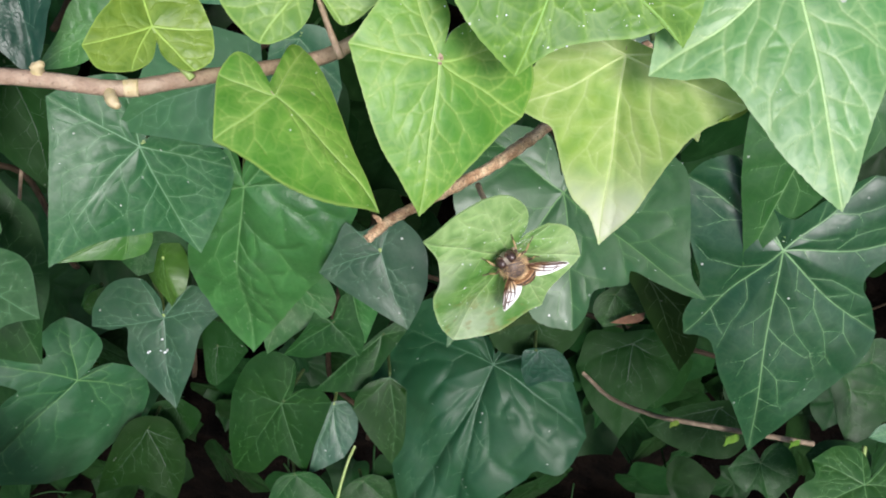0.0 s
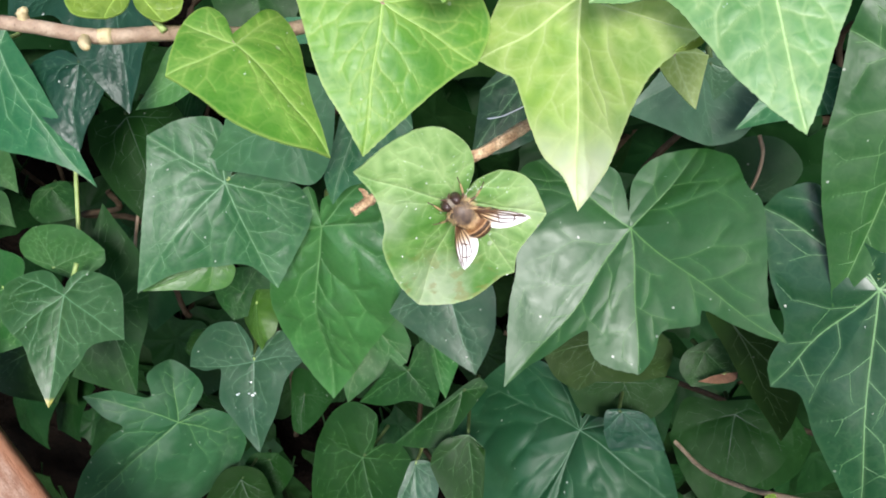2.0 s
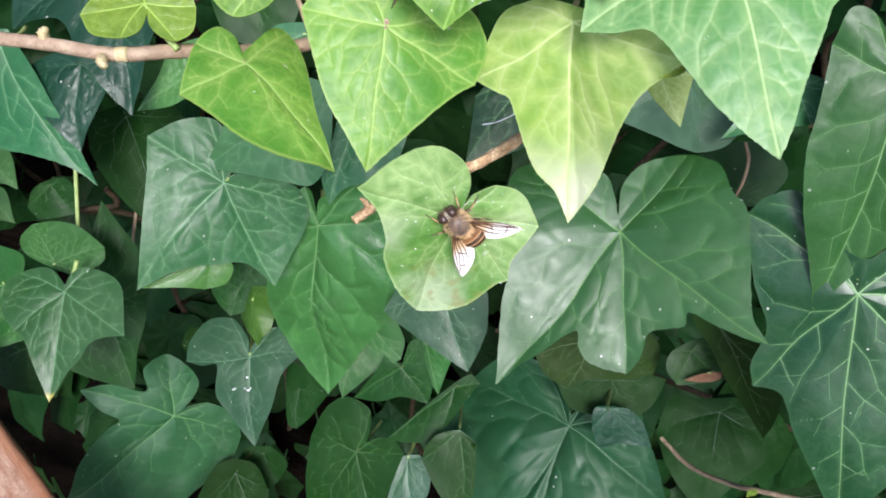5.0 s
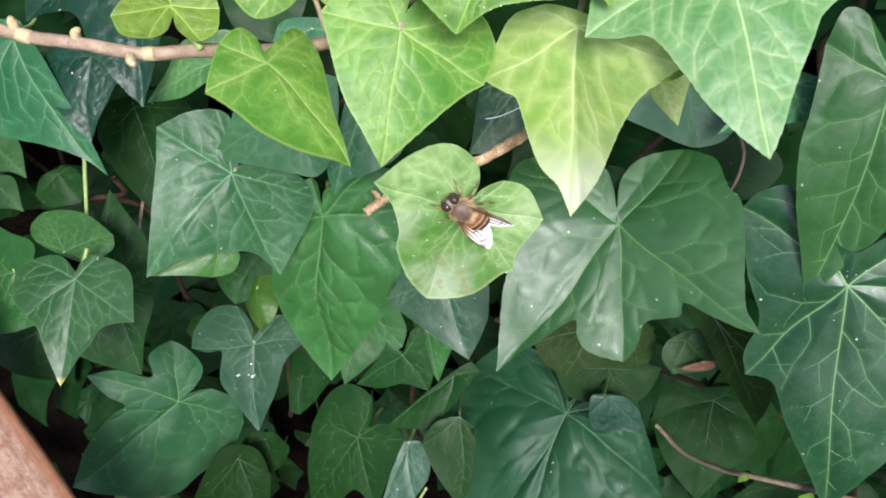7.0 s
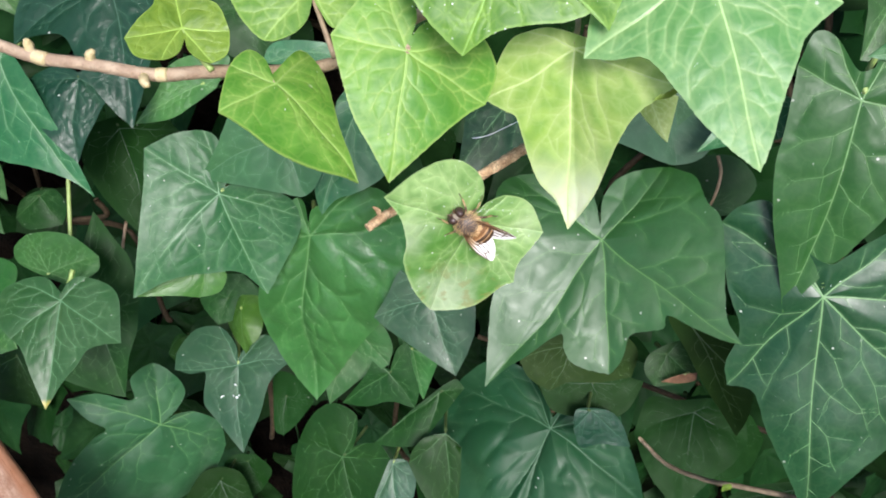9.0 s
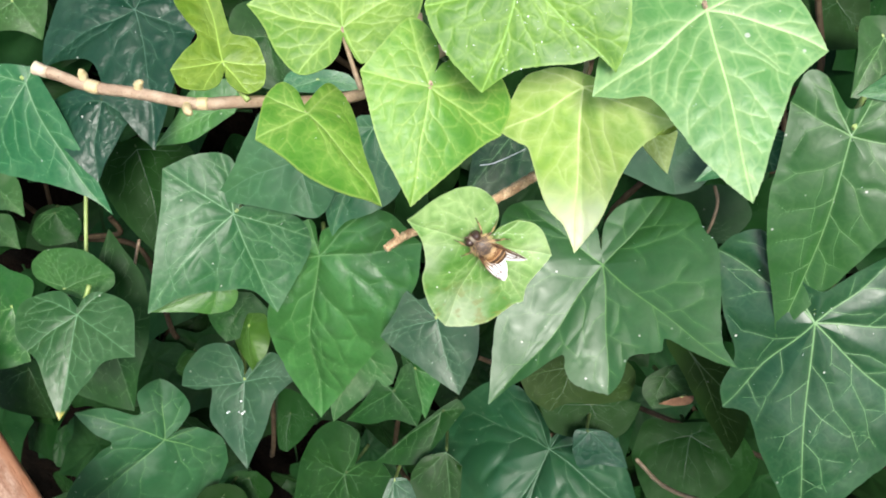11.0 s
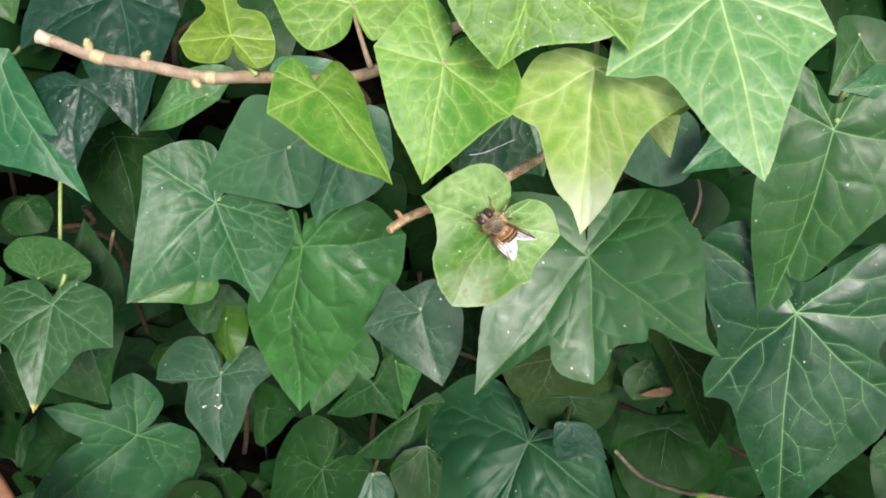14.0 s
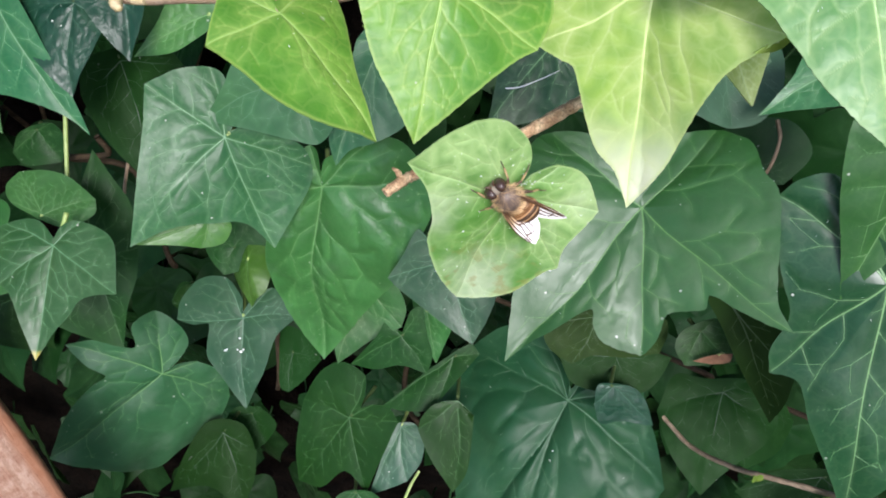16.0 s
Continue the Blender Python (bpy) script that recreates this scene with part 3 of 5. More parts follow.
        faces.append((wall + i, wall + m + i, wall + m + b, wall + b))
    rib_v, rib_f = [], []
    if ribs:
        lines = []
        for order, line in veins:
            if order and ribs < 1:
                continue
            if order == 0:
                line = np.array([line[0]] + [q for p0, p1 in zip(line, line[1:]) for q in ((p0 + p1) / 2, p1)])
            lines.append((order, line))
        every = np.concatenate([l for _, l in lines])
        lift = height(every, field(every)) + 0.00008 * max(1.0, size / 0.04)
        first = 0
        for order, mids in lines:
            w0 = (0.00021, 0.00007, 0.00005)[order] * (size / 0.05) ** 0.5
            w1 = (0.00007, 0.00004, 0.00003)[order]
            hh = lift[first:first + len(mids)]
            first += len(mids)
            o, c = len(rib_v), len(mids)
            for i in range(c):
                d = mids[min(i + 1, c - 1)] - mids[max(i - 1, 0)]
                d = np.array((-d[1], d[0])) / (np.linalg.norm(d) + 1e-12)
                w = w0 + (w1 - w0) * i / (c - 1)
                sink = 0.00014 * max(0.0, i / (c - 1) - 0.75) / 0.25 if order else 0.0
                for s, up in ((-1, -0.00006), (0, w * 0.3), (1, -0.00006)):
                    q = mids[i] + d * w * s
                    rib_v.append((q[0], q[1], hh[i] + up - sink))
            for i in range(c - 1):
                for s in (0, 1):
                    rib_f.append((o + i * 3 + s, o + i * 3 + s + 1, o + i * 3 + s + 4, o + i * 3 + s + 3))
    return verts, faces, {"vein": vein, "blade": blade, "links": link_map}, rib_v, rib_f


NEAR = ("young", "pale", "lime", "fresh", "fresh2", "bee")
SHADED = ("shady", "olive", "deep", "gloss", "grey2", "creased")
SMALL = ("shady", "olive", "deep", "grey2", "dead")
LEAF_COUNT = [0]


def dust(blade, verts, count, seed):
    """White specks of dust and dried drops lying on a blade, denser in some patches."""
    rng = random.Random(seed * 7)
    out, faces = [], []
    size = max(abs(v[0]) + abs(v[1]) for v in verts)
    while len(out) < count * 7:
        x, y, z = verts[rng.randrange(1, len(verts))]
        if noise.noise((x * 2.2 / size, y * 2.2 / size, seed * 3.1)) < rng.uniform(-0.35, 0.3):
            continue
        r = rng.choice((0.04, 0.05, 0.05, 0.06, 0.07, 0.09, 0.14)) / 1000 * (1 + 2 * size)
        o = len(out)
        for k in range(6):
            a = k * math.pi / 3 + rng.uniform(-0.3, 0.3)
            q = r * rng.uniform(0.6, 1.3)
            out.append((x + q * math.cos(a), y + q * math.sin(a), z + 0.00004))
        out.append((x, y, z + 0.00008 + r * 0.4))
        faces += [(o + k, o + (k + 1) % 6, o + 6) for k in range(6)]
    ob = link_mesh("dust", out, faces, DROP, blade)
    ob["kind"] = "stuff"


def leaf(shoot, tone, base, turn, outline, stalk_end, fold, droop, wave, specks=0, crease=()):
    """One leaf on its stalk, a part of a shoot."""
    LEAF_COUNT[0] += 1
    seed = LEAF_COUNT[0]
    m = pose(*base, *turn)
    per, rings = (14, 60) if tone in NEAR and tone != "lime" else (5, 14) if tone in SMALL else (8, 32)
    dense = 8.0 if tone == "fresh3" else 4.6 if tone == "lobed" else 5.6
    verts, faces, maps, rib_v, rib_f = leaf_data(outline, fold, droop, wave, seed, per, rings, ribs=0 if tone == "bee" else 0.5 if tone in NEAR else 1, crease=crease, dense=dense)
    blade = link_mesh("leaf", verts, faces, LEAF[tone], shoot, m, LABELS[tone], uvs=maps)
    if tone in VEIN and rib_f:
        link_mesh("venation", rib_v, rib_f, VEIN[tone], blade)
    if specks:
        dust(blade, verts, specks, seed)
    end, b = Vector(stalk_end), Vector(base)
    back = m.to_3x3() @ Vector((0, 0, -1))
    bow = (b + end) / 2 + back * (end - b).length * 0.12
    r = 0.0006 if tone in ("young", "pale", "lime", "fresh", "fresh2", "bee") else 0.001
    root = b + m.to_3x3() @ Vector((0, 0.002, -r * 0.9))
    tube("petiole", [root, b + back * r * 0.8, bow, end], [r * 0.7, r, r, r * 1.2], PETIOLE if tone == "lime" else BARK if tone in NEAR else PETIOLE_SHADED if tone in SHADED else PETIOLE, blade, sides=6, steps=4)
    return blade


LABELS = {
    "young": "young yellow-green leaf with pale veins", "pale": "pale yellow-green leaf with a whitish tip", "fresh": "broad light green leaf with pale veins",
    "fresh2": "bright green leaf with a curled yellow edge", "lime": "small folded lime-green leaf", "bee": "dusty rounded green leaf with a pale painted sheen", "fresh3": "bright mid-green leaf",
    "mid": "blue-green leaf with pale veins", "tipped": "blue-green leaf with a yellowed tip", "mid2": "mid-green leaf", "dark": "large dark green leaf with sunken veins", "dark2": "dark green leaf with pale veins",
    "dark3": "grey-green leaf with dust specks and painted grey sheen", "lobed": "glossy three-lobed green leaf with a silvery sheen", "shady": "small green leaf with shade in its colour", "olive": "olive-green leaf darkened by painted shade", "bluish": "dusky blue-green leaf", "grey": "dull grey-blue leaf", "grey2": "dull grey-green leaf", "pale2": "patchy pale green leaf", "curl": "curled bright green leaf",
    "gloss": "glossy blue-green leaf", "creased": "large creased dark grey-green leaf", "deep": "dark green leaf with painted shade", "dead": "dry orange-brown dead leaf",
}


def shape(name, rings, material, parent, label="", sides=16, squash=1.0):
    """A body turned about x: rings of (x, radius, lift)."""
    bm = bmesh.new()
    loops = []
    for x, r, lift in rings:
        loops.append([bm.verts.new((x, r * math.cos(2 * math.pi * s / sides), lift + squash * r * math.sin(2 * math.pi * s / sides))) for s in range(sides)])
    for a, b in zip(loops, loops[1:]):
        for s in range(sides):
            bm.faces.new((a[s], a[(s + 1) % sides], b[(s + 1) % sides], b[s]))
    bm.faces.new(loops[0])
    bm.faces.new(loops[-1])
    bmesh.ops.recalc_face_normals(bm, faces=bm.faces)
    return part(name, bm, material, parent, label)


def ball(bm, centre, radii, u=14, v=10):
    m = Matrix.Translation(centre) @ Matrix.Diagonal((*radii, 1))
    bmesh.ops.create_uvsphere(bm, u_segments=u, v_segments=v, radius=1, matrix=m)


def fuzz(bm, centre, radii, count, length, seed, low=-0.1):
    """Fine hairs standing on an egg-shaped body."""
    rng = random.Random(seed)
    for _ in range(count):
        d = Vector((rng.gauss(0, 1), rng.gauss(0, 1), rng.gauss(0, 1))).normalized()
        if d.z < low:
            d.z = -d.z
        p = Vector((d.x * radii[0], d.y * radii[1], d.z * radii[2])) + Vector(centre)
        e = p + (d + Vector((-0.5, rng.uniform(-0.4, 0.4), rng.uniform(-0.3, 0.3)))).normalized() * length * rng.uniform(0.6, 1.2)
        side = d.orthogonal().normalized() * 0.000035
        side2 = d.cross(side).normalized() * 0.000035
        vs = [bm.verts.new(q) for q in (p + side, p - side * 0.5 + side2, p - side * 0.5 - side2, e)]
        for f in ((0, 1, 3), (1, 2, 3), (2, 0, 3)):
            bm.faces.new([vs[i] for i in f])


# ---- ground and hedge ----
def ground():
    n, verts, faces = 24, [], []
    for j in range(n + 1):
        for i in range(n + 1):
            x, y = ((2 * i / n - 1) ** 3 * 400), ((2 * j / n - 1) ** 3 * 400)
            verts.append((x, y, 0.01 * noise.noise((x, y, 0)) if abs(x) + abs(y) < 60 else 0.0))
    for j in range(n):
        for i in range(n):
            a = j * (n + 1) + i
            faces.append((a, a + 1, a + n + 2, a + n + 1))
    tagged(link_mesh("ground", verts, faces, SOIL), "bare brown garden soil under the ivy", "ground", kind="structure")


HEDGE = pose(0, 0, 1.3) @ pose(0, 0, 0, -25, 0, 0) @ pose(0, 0, -1.3)


def hedge_y(z):
    """Depth of the hedge's inner face at a height, in the hedge's own upright space (HEDGE leans it back)."""
    return 0.60 - 0.35 * (z - 1.0)


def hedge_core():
    """The mass of old stems and litter behind the leaves, its near-black colour standing for shade."""
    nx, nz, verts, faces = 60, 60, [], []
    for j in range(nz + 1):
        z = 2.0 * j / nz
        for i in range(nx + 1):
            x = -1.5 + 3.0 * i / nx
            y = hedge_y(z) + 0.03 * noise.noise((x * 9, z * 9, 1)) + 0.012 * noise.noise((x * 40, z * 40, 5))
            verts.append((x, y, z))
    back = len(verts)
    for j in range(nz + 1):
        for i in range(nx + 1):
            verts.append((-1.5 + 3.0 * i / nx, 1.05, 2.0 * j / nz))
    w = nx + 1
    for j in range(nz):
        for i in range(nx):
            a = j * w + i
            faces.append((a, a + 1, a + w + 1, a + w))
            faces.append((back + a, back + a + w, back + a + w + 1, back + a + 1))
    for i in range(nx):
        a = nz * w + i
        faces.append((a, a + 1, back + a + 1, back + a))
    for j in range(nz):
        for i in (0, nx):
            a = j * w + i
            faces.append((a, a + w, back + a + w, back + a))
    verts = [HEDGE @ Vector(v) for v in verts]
    tagged(link_mesh("hedge_core", verts, faces, GAP_SHADE), "inner mass of old ivy stems, coloured near-black for shade", "hedge", kind="structure")


FULL = "r172:20 v140:30 r115:34 t75:42 r48:30 t28:40 r14:44 t0:60 r-14:44 t-28:40 r-48:30 t-75:42 r-115:34 v-140:30 r-172:20"
BROAD = "r170:14 v135:28 r105:33 t68:44 r35:38 t0:56 r-35:38 t-68:44 r-105:33 v-135:28 r-170:14"


def foliage(name, label, count, place, seed, lie=90, spread=40):
    """Many leaves too deep or too far aside to pick apart, as one mesh."""
    rng = random.Random(seed)
    kinds = [leaf_data(o, f, d, w, s, 3, 6, net=False, ribs=False)[:3] for o, f, d, w, s in ((FULL, 0.1, 0.12, 0.9, 3), (BROAD, -0.1, 0.15, 0.9, 4), (BROAD, 0.15, 0.1, 0.8, 6))]
    verts, faces, vein, blade, links = [], [], [], [], []
    for _ in range(count):
        x, y, z = place(rng)
        s = rng.uniform(0.5, 1.15)
        m = HEDGE @ pose(x, y, z, lie + rng.uniform(-35, 25), 0, rng.uniform(-spread, spread)) @ pose(0, 0, 0, 0, 0, 180 + rng.uniform(-60, 60)) @ Matrix.Scale(s, 4)
        v, f, maps = kinds[rng.randrange(3)]
        o = len(verts)
        verts += [m @ Vector(p) for p in v]
        faces += [tuple(i + o for i in q) for q in f]
        vein += maps["vein"]
        blade += maps["blade"]
        links += maps["links"]
        if rng.random() < 0.8:
            a, b = m @ Vector((0, 0, -0.001)), m @ Vector((rng.uniform(-0.01, 0.01), -0.03, -0.035))
            tv, tf = tube_data([a, (a + b) / 2 + Vector((0, 0.004, 0)), b], [0.0009, 0.001, 0.0012], 5, 3)
            o = len(verts)
            verts += tv
            faces += [tuple(i + o for i in q) for q in tf]
            vein += [(0, 0)] * len(tv)
            blade += [(0, 0)] * len(tv)
            links += [(9, 0)] * len(tv)
    tagged(link_mesh(name, verts, faces, FOLIAGE_SHADED, uvs={"vein": vein, "blade": blade, "links": links}), label, "ivy", kind="stuff")


def deep_place(rng):
    z = rng.uniform(0.72, 1.42)
    return rng.uniform(-0.48, 0.42), hedge_y(z) - rng.uniform(0.02, 0.10), z


def side_place(rng):
    while True:
        x, z = rng.uniform(-1.5, 1.5), rng.uniform(0.2, 2.0)
        if x < -0.42 or x > 0.36 or z > 1.42 or z < 0.80:
            return x, hedge_y(z) - rng.uniform(0.04, 0.2), z


def inner_stems():
    rng = random.Random(8)
    verts, faces = [], []
    for k in range(26):
        x, z = rng.uniform(-0.45, 0.4), rng.uniform(0.8, 1.35)
        pts = []
        a = rng.uniform(-0.8, 0.8) + (1.57 if k % 3 else 0)
        for s in range(5):
            d = (s - 2) * 0.09
            zz = z + d * math.sin(a) + rng.uniform(-0.012, 0.012)
            pts.append((x + d * math.cos(a), hedge_y(zz) - 0.035 + rng.uniform(-0.012, 0.012), zz))
        r = rng.uniform(0.0012, 0.003)
        v, f = tube_data(pts, [r * 1.2, r, r * 0.8], 6, 4, 0.1, k)
        o = len(verts)
        verts += v
        faces += [tuple(i + o for i in q) for q in f]
    verts = [HEDGE @ Vector(v) for v in verts]
    tagged(link_mesh("old_stems", verts, faces, STEM), "old brown ivy stems inside the hedge", "ivy", kind="stuff")


def top_place(rng):
    return rng.uniform(-1.52, 1.52), rng.uniform(0.12, 1.08), 2.0 + rng.uniform(-0.01, 0.05)


def end_place(rng):
    """The hedge's two ends and its back."""
    z = rng.uniform(0.2, 2.0)
    if rng.random() < 0.5:
        return rng.choice((-1.53, 1.53)) + rng.uniform(-0.03, 0.03), rng.uniform(hedge_y(z), 1.06), z
    return rng.uniform(-1.5, 1.5), 1.08 + rng.uniform(-0.02, 0.04), z


ground()
hedge_core()
foliage("deep_foliage", "dense ivy leaves deep in the hedge, shade in their colour", 430, deep_place, 21)
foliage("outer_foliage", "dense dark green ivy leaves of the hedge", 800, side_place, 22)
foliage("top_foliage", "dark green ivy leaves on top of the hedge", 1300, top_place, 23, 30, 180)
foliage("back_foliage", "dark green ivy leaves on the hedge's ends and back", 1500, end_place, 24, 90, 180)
inner_stems()


# ---- wooden rail ----
def rail(edge_a, edge_b, facing, width, depth):
    """A worn wooden rail leaning on the hedge, its foot on the ground; one long edge of its face runs through the two points."""
    a, b = Vector(edge_a), Vector(edge_b)
    along = (b - a).normalized()
    n = (Vector(facing) - along * along.dot(Vector(facing))).normalized()
    side = n.cross(along).normalized()
    centre = (a + b) / 2
    m = Matrix.Translation(centre) @ Matrix((side, n, along)).transposed().to_4x4()
    bm = bmesh.new()
    r, top, foot, steps = 0.0035, -0.75, 1.07, 146
    prof = []
    for cx, cy, a0 in ((-r, -r, 0), (-width + r, -r, 90), (-width + r, -depth + r, 180), (-r, -depth + r, 270)):
        for k in range(4):
            t = radians(a0 + 30 * k)
            prof.append((cx + r * math.cos(t), cy + r * math.sin(t)))
    loops = []
    for s in range(steps + 1):
        z = top + (foot - top) * s / steps
        w = 0.0012 * noise.noise((z * 14, 0.3, 0))
        loops.append([bm.verts.new((x + w + 0.0006 * noise.noise((z * 60, x * 90, 3)), y + 0.0007 * noise.noise((z * 50, y * 90, x * 90)), z)) for x, y in prof])
    k = len(prof)
    for s in range(steps):
        for i in range(k):
            bm.faces.new((loops[s][i], loops[s][(i + 1) % k], loops[s + 1][(i + 1) % k], loops[s + 1][i]))
    bm.faces.new(loops[0])
    bm.faces.new(loops[-1])
    bmesh.ops.recalc_face_normals(bm, faces=bm.faces)
    ob = part("wooden_rail", bm, WOOD, None)
    ob.matrix_basis = m
    tagged(ob, "worn reddish-brown wooden rail leaning beside the ivy", "rail")


rail((-0.2369, 0.1280, 1.0113), (-0.2215, 0.1054, 0.9459), (0.6076, -0.3275, 0.7236), 0.055, 0.03)


# ---- ivy, shoot by shoot ----
shoot_1 = holder("ivy_shoot", (-0.0423, 0.0956, 1.2132), "young ivy shoot with light green leaves on a bare brown stem", "ivy", "ivy in the hedge")
stem = tube("stem", [(-0.0821, 0.0863, 1.2276), (-0.0781, 0.0865, 1.2256), (-0.0722, 0.0865, 1.2230), (-0.0624, 0.0883, 1.2200), (-0.0523, 0.0906, 1.2160), (-0.0431, 0.0972, 1.2122), (-0.0336, 0.1070, 1.2057), (-0.0203, 0.1154, 1.2030), (-0.0002, 0.1298, 1.2076), (0.0222, 0.1434, 1.2095), (0.0578, 0.1611, 1.2129)], [0.0013, 0.0012, 0.00125, 0.00135, 0.0014, 0.0014, 0.0015, 0.0016, 0.0016], BARK, shoot_1, "bare brown stem with pale buds", 10, 8, 0.06, 3)
tube("cut_end", [(-0.0826, 0.0863, 1.2277), (-0.0800, 0.0859, 1.2269)], [0.00145, 0.00125], CUT, stem, "pale cut end", 10, 2, 0.1, 5)
tube("bud", [(-0.0734, 0.0869, 1.2236), (-0.0733, 0.0872, 1.2254), (-0.0730, 0.0871, 1.2267)], [0.0009, 0.0011, 0.0005], BUD, stem, "tan bud", 8, 4, 0.15, 7)
tube("bud", [(-0.0629, 0.0884, 1.2202), (-0.0627, 0.0887, 1.2218), (-0.0614, 0.0886, 1.2230)], [0.0009, 0.0011, 0.0005], BUD, stem, "tan bud", 8, 4, 0.15, 7)
tube("bud", [(-0.0537, 0.0896, 1.2166), (-0.0525, 0.0870, 1.2167), (-0.0512, 0.0858, 1.2167)], [0.0009, 0.0011, 0.0005], BUD, stem, "tan bud", 8, 4, 0.15, 7)
tube("node_ring", [(-0.0728, 0.0866, 1.2233), (-0.0715, 0.0865, 1.2229), (-0.0703, 0.0864, 1.2226)], [0.00142, 0.0015, 0.00142], BUD, stem, "yellowish node", 10, 3)
tube("node_ring", [(-0.0518, 0.0908, 1.2158), (-0.0507, 0.0910, 1.2157), (-0.0496, 0.0911, 1.2156)], [0.00142, 0.0015, 0.00142], BUD, stem, "yellowish node", 10, 3)
leaf(shoot_1, "young", (-0.0295, 0.0951, 1.2116), (-27.7, -17.0, -123.6), "r160:5.6 r179:8.6 v-139:8.7 r-96:11.4 t-80:14.7 r-53:14.9 r-34:17.8 r-14:22.1 t6:28.0 r28:16.2 r73:13.5 v108:16.1 r118:13.7 n180:0.6", (-0.0322, 0.0998, 1.2111), -0.12, 0.1, 0.4, 12)
leaf(shoot_1, "young", (-0.0004, 0.0971, 1.2177), (-43.1, -20.8, -169.8), "r172:6.3 r-168:12.0 v-153:14.5 r-129:13.1 t-88:15.1 r-52:14.8 r-28:18.0 r-11:21.8 t1:27.4 r20:20.6 r50:18.0 t67:20.0 r88:19.8 v111:16.1 r135:9.2 r154:5.0 n180:0.6", (-0.0051, 0.1160, 1.2233), -0.12, 0.1, 0.4, 16)
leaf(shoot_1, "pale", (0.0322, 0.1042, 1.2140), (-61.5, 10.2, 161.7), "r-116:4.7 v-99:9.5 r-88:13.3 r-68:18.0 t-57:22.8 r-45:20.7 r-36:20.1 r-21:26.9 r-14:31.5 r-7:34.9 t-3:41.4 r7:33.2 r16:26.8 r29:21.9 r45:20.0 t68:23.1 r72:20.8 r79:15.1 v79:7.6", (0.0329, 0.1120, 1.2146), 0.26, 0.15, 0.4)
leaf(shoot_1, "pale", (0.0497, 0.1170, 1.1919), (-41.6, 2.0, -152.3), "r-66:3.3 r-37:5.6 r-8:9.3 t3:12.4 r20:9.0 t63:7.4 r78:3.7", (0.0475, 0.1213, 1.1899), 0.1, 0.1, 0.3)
leaf(shoot_1, "fresh", (0.0553, 0.1064, 1.2302), (-31.1, 7.4, -172.4), "r-176:5.0 v-158:11.4 r-130:16.1 r-91:19.4 t-60:28.7 r-50:25.5 r-38:22.7 r-21:27.2 r-12:32.3 r-3:38.4 t2:42.0 r6:38.0 r13:31.9 r25:26.4 r36:23.8 t56:25.7 r66:21.8 r81:18.3 v107:15.0 r137:8.9 n180:0.6", (0.0595, 0.1299, 1.2242), -0.06, 0.12, 0.4, 25)
leaf(shoot_1, "fresh2", (0.0176, 0.1027, 1.2383), (-45.3, 33.8, -145.7), "r176:3.7 v-162:10.2 r-140:15.5 t-118:19.0 r-102:19.7 r-83:20.9 t-62:23.8 r-47:18.9 r-28:18.6 r-10:21.3 r4:24.4 t1:27.9 r13:26.1 r28:23.9 r43:21.2 v66:13.0 r95:4.9 n180:0.6", (0.0184, 0.1294, 1.2320), 0.03, 0.04, 0.5, 60)
leaf(shoot_1, "young", (-0.0217, 0.1091, 1.2226), (40.8, 7.8, 13.6), "r-160:3.4 v-151:8.2 r-117:10.2 r-83:16.5 t-61:22.2 r-30:19.7 t-0:25.1 r34:18.6 r61:19.1 t74:21.7 r86:17.6 r109:15.5 v133:14.1 r150:10.0 r165:5.7 n180:0.6", (-0.0181, 0.1038, 1.2109), 0.1, 0.05, 0.4)
leaf(shoot_1, "lime", (-0.0471, 0.0988, 1.2203), (34.4, 7.6, 32.8), "r174:3.5 r-170:6.3 v-155:8.4 r-133:9.6 t-103:9.0 r-61:9.2 r-29:8.1 r-19:11.0 r-10:19.9 t-0:27.0 r18:19.5 r22:14.3 r25:8.7 r62:8.8 t88:11.5 r110:11.2 v131:7.9 r151:4.8 n180:0.6", (-0.0423, 0.0958, 1.2134), 0.2, 0.05, 0.5)
leaf(shoot_1, "lime", (0.0503, 0.0913, 1.2106), (-60.0, -62.1, 167.0), "r57:2.0 r126:1.7 t173:1.9 r-8:1.2 t2:4.1", (0.0502, 0.0932, 1.2108), -0.3, 0.05, 0.3)

shoot_2 = holder("ivy_shoot", (0.0022, 0.1106, 1.1664), "thin speckled ivy twig with one dusty leaf", "ivy", "ivy in the hedge")
stem = tube("stem", [(-0.0166, 0.0946, 1.1685), (-0.0135, 0.0974, 1.1692), (-0.0095, 0.1010, 1.1692), (0.0091, 0.1137, 1.1688), (0.0226, 0.1237, 1.1712), (0.0360, 0.1369, 1.1702), (0.0560, 0.1626, 1.1648)], [0.0011, 0.00115, 0.0013, 0.0015, 0.0016], TWIG, shoot_2, "speckled tan twig with a snapped end", 11, 14, 0.2, 9)
tube("side_stub", [(-0.0133, 0.0975, 1.1693), (-0.0140, 0.0981, 1.1712), (-0.0152, 0.0984, 1.1722)], [0.0008, 0.0006, 0.0003], TWIG, stem, "", 7, 3, 0.2, 4)
leaf(shoot_2, "bee", (0.0127, 0.0776, 1.1894), (-83.7, -30.3, -159.6), "r-172:6.2 r-159:10.8 r-143:15.1 v-128:17.1 r-110:18.9 t-94:21.3 r-81:16.4 r-56:15.1 r-39:17.5 r-16:21.2 t1:25.5 r16:25.0 r30:23.0 r42:20.8 t49:21.3 r57:17.2 r73:15.8 t91:16.2 r121:11.8 v144:7.9 r166:3.9 n180:0.6", (0.0079, 0.1081, 1.1707), 0.08, 0.02, 0.5, 150)

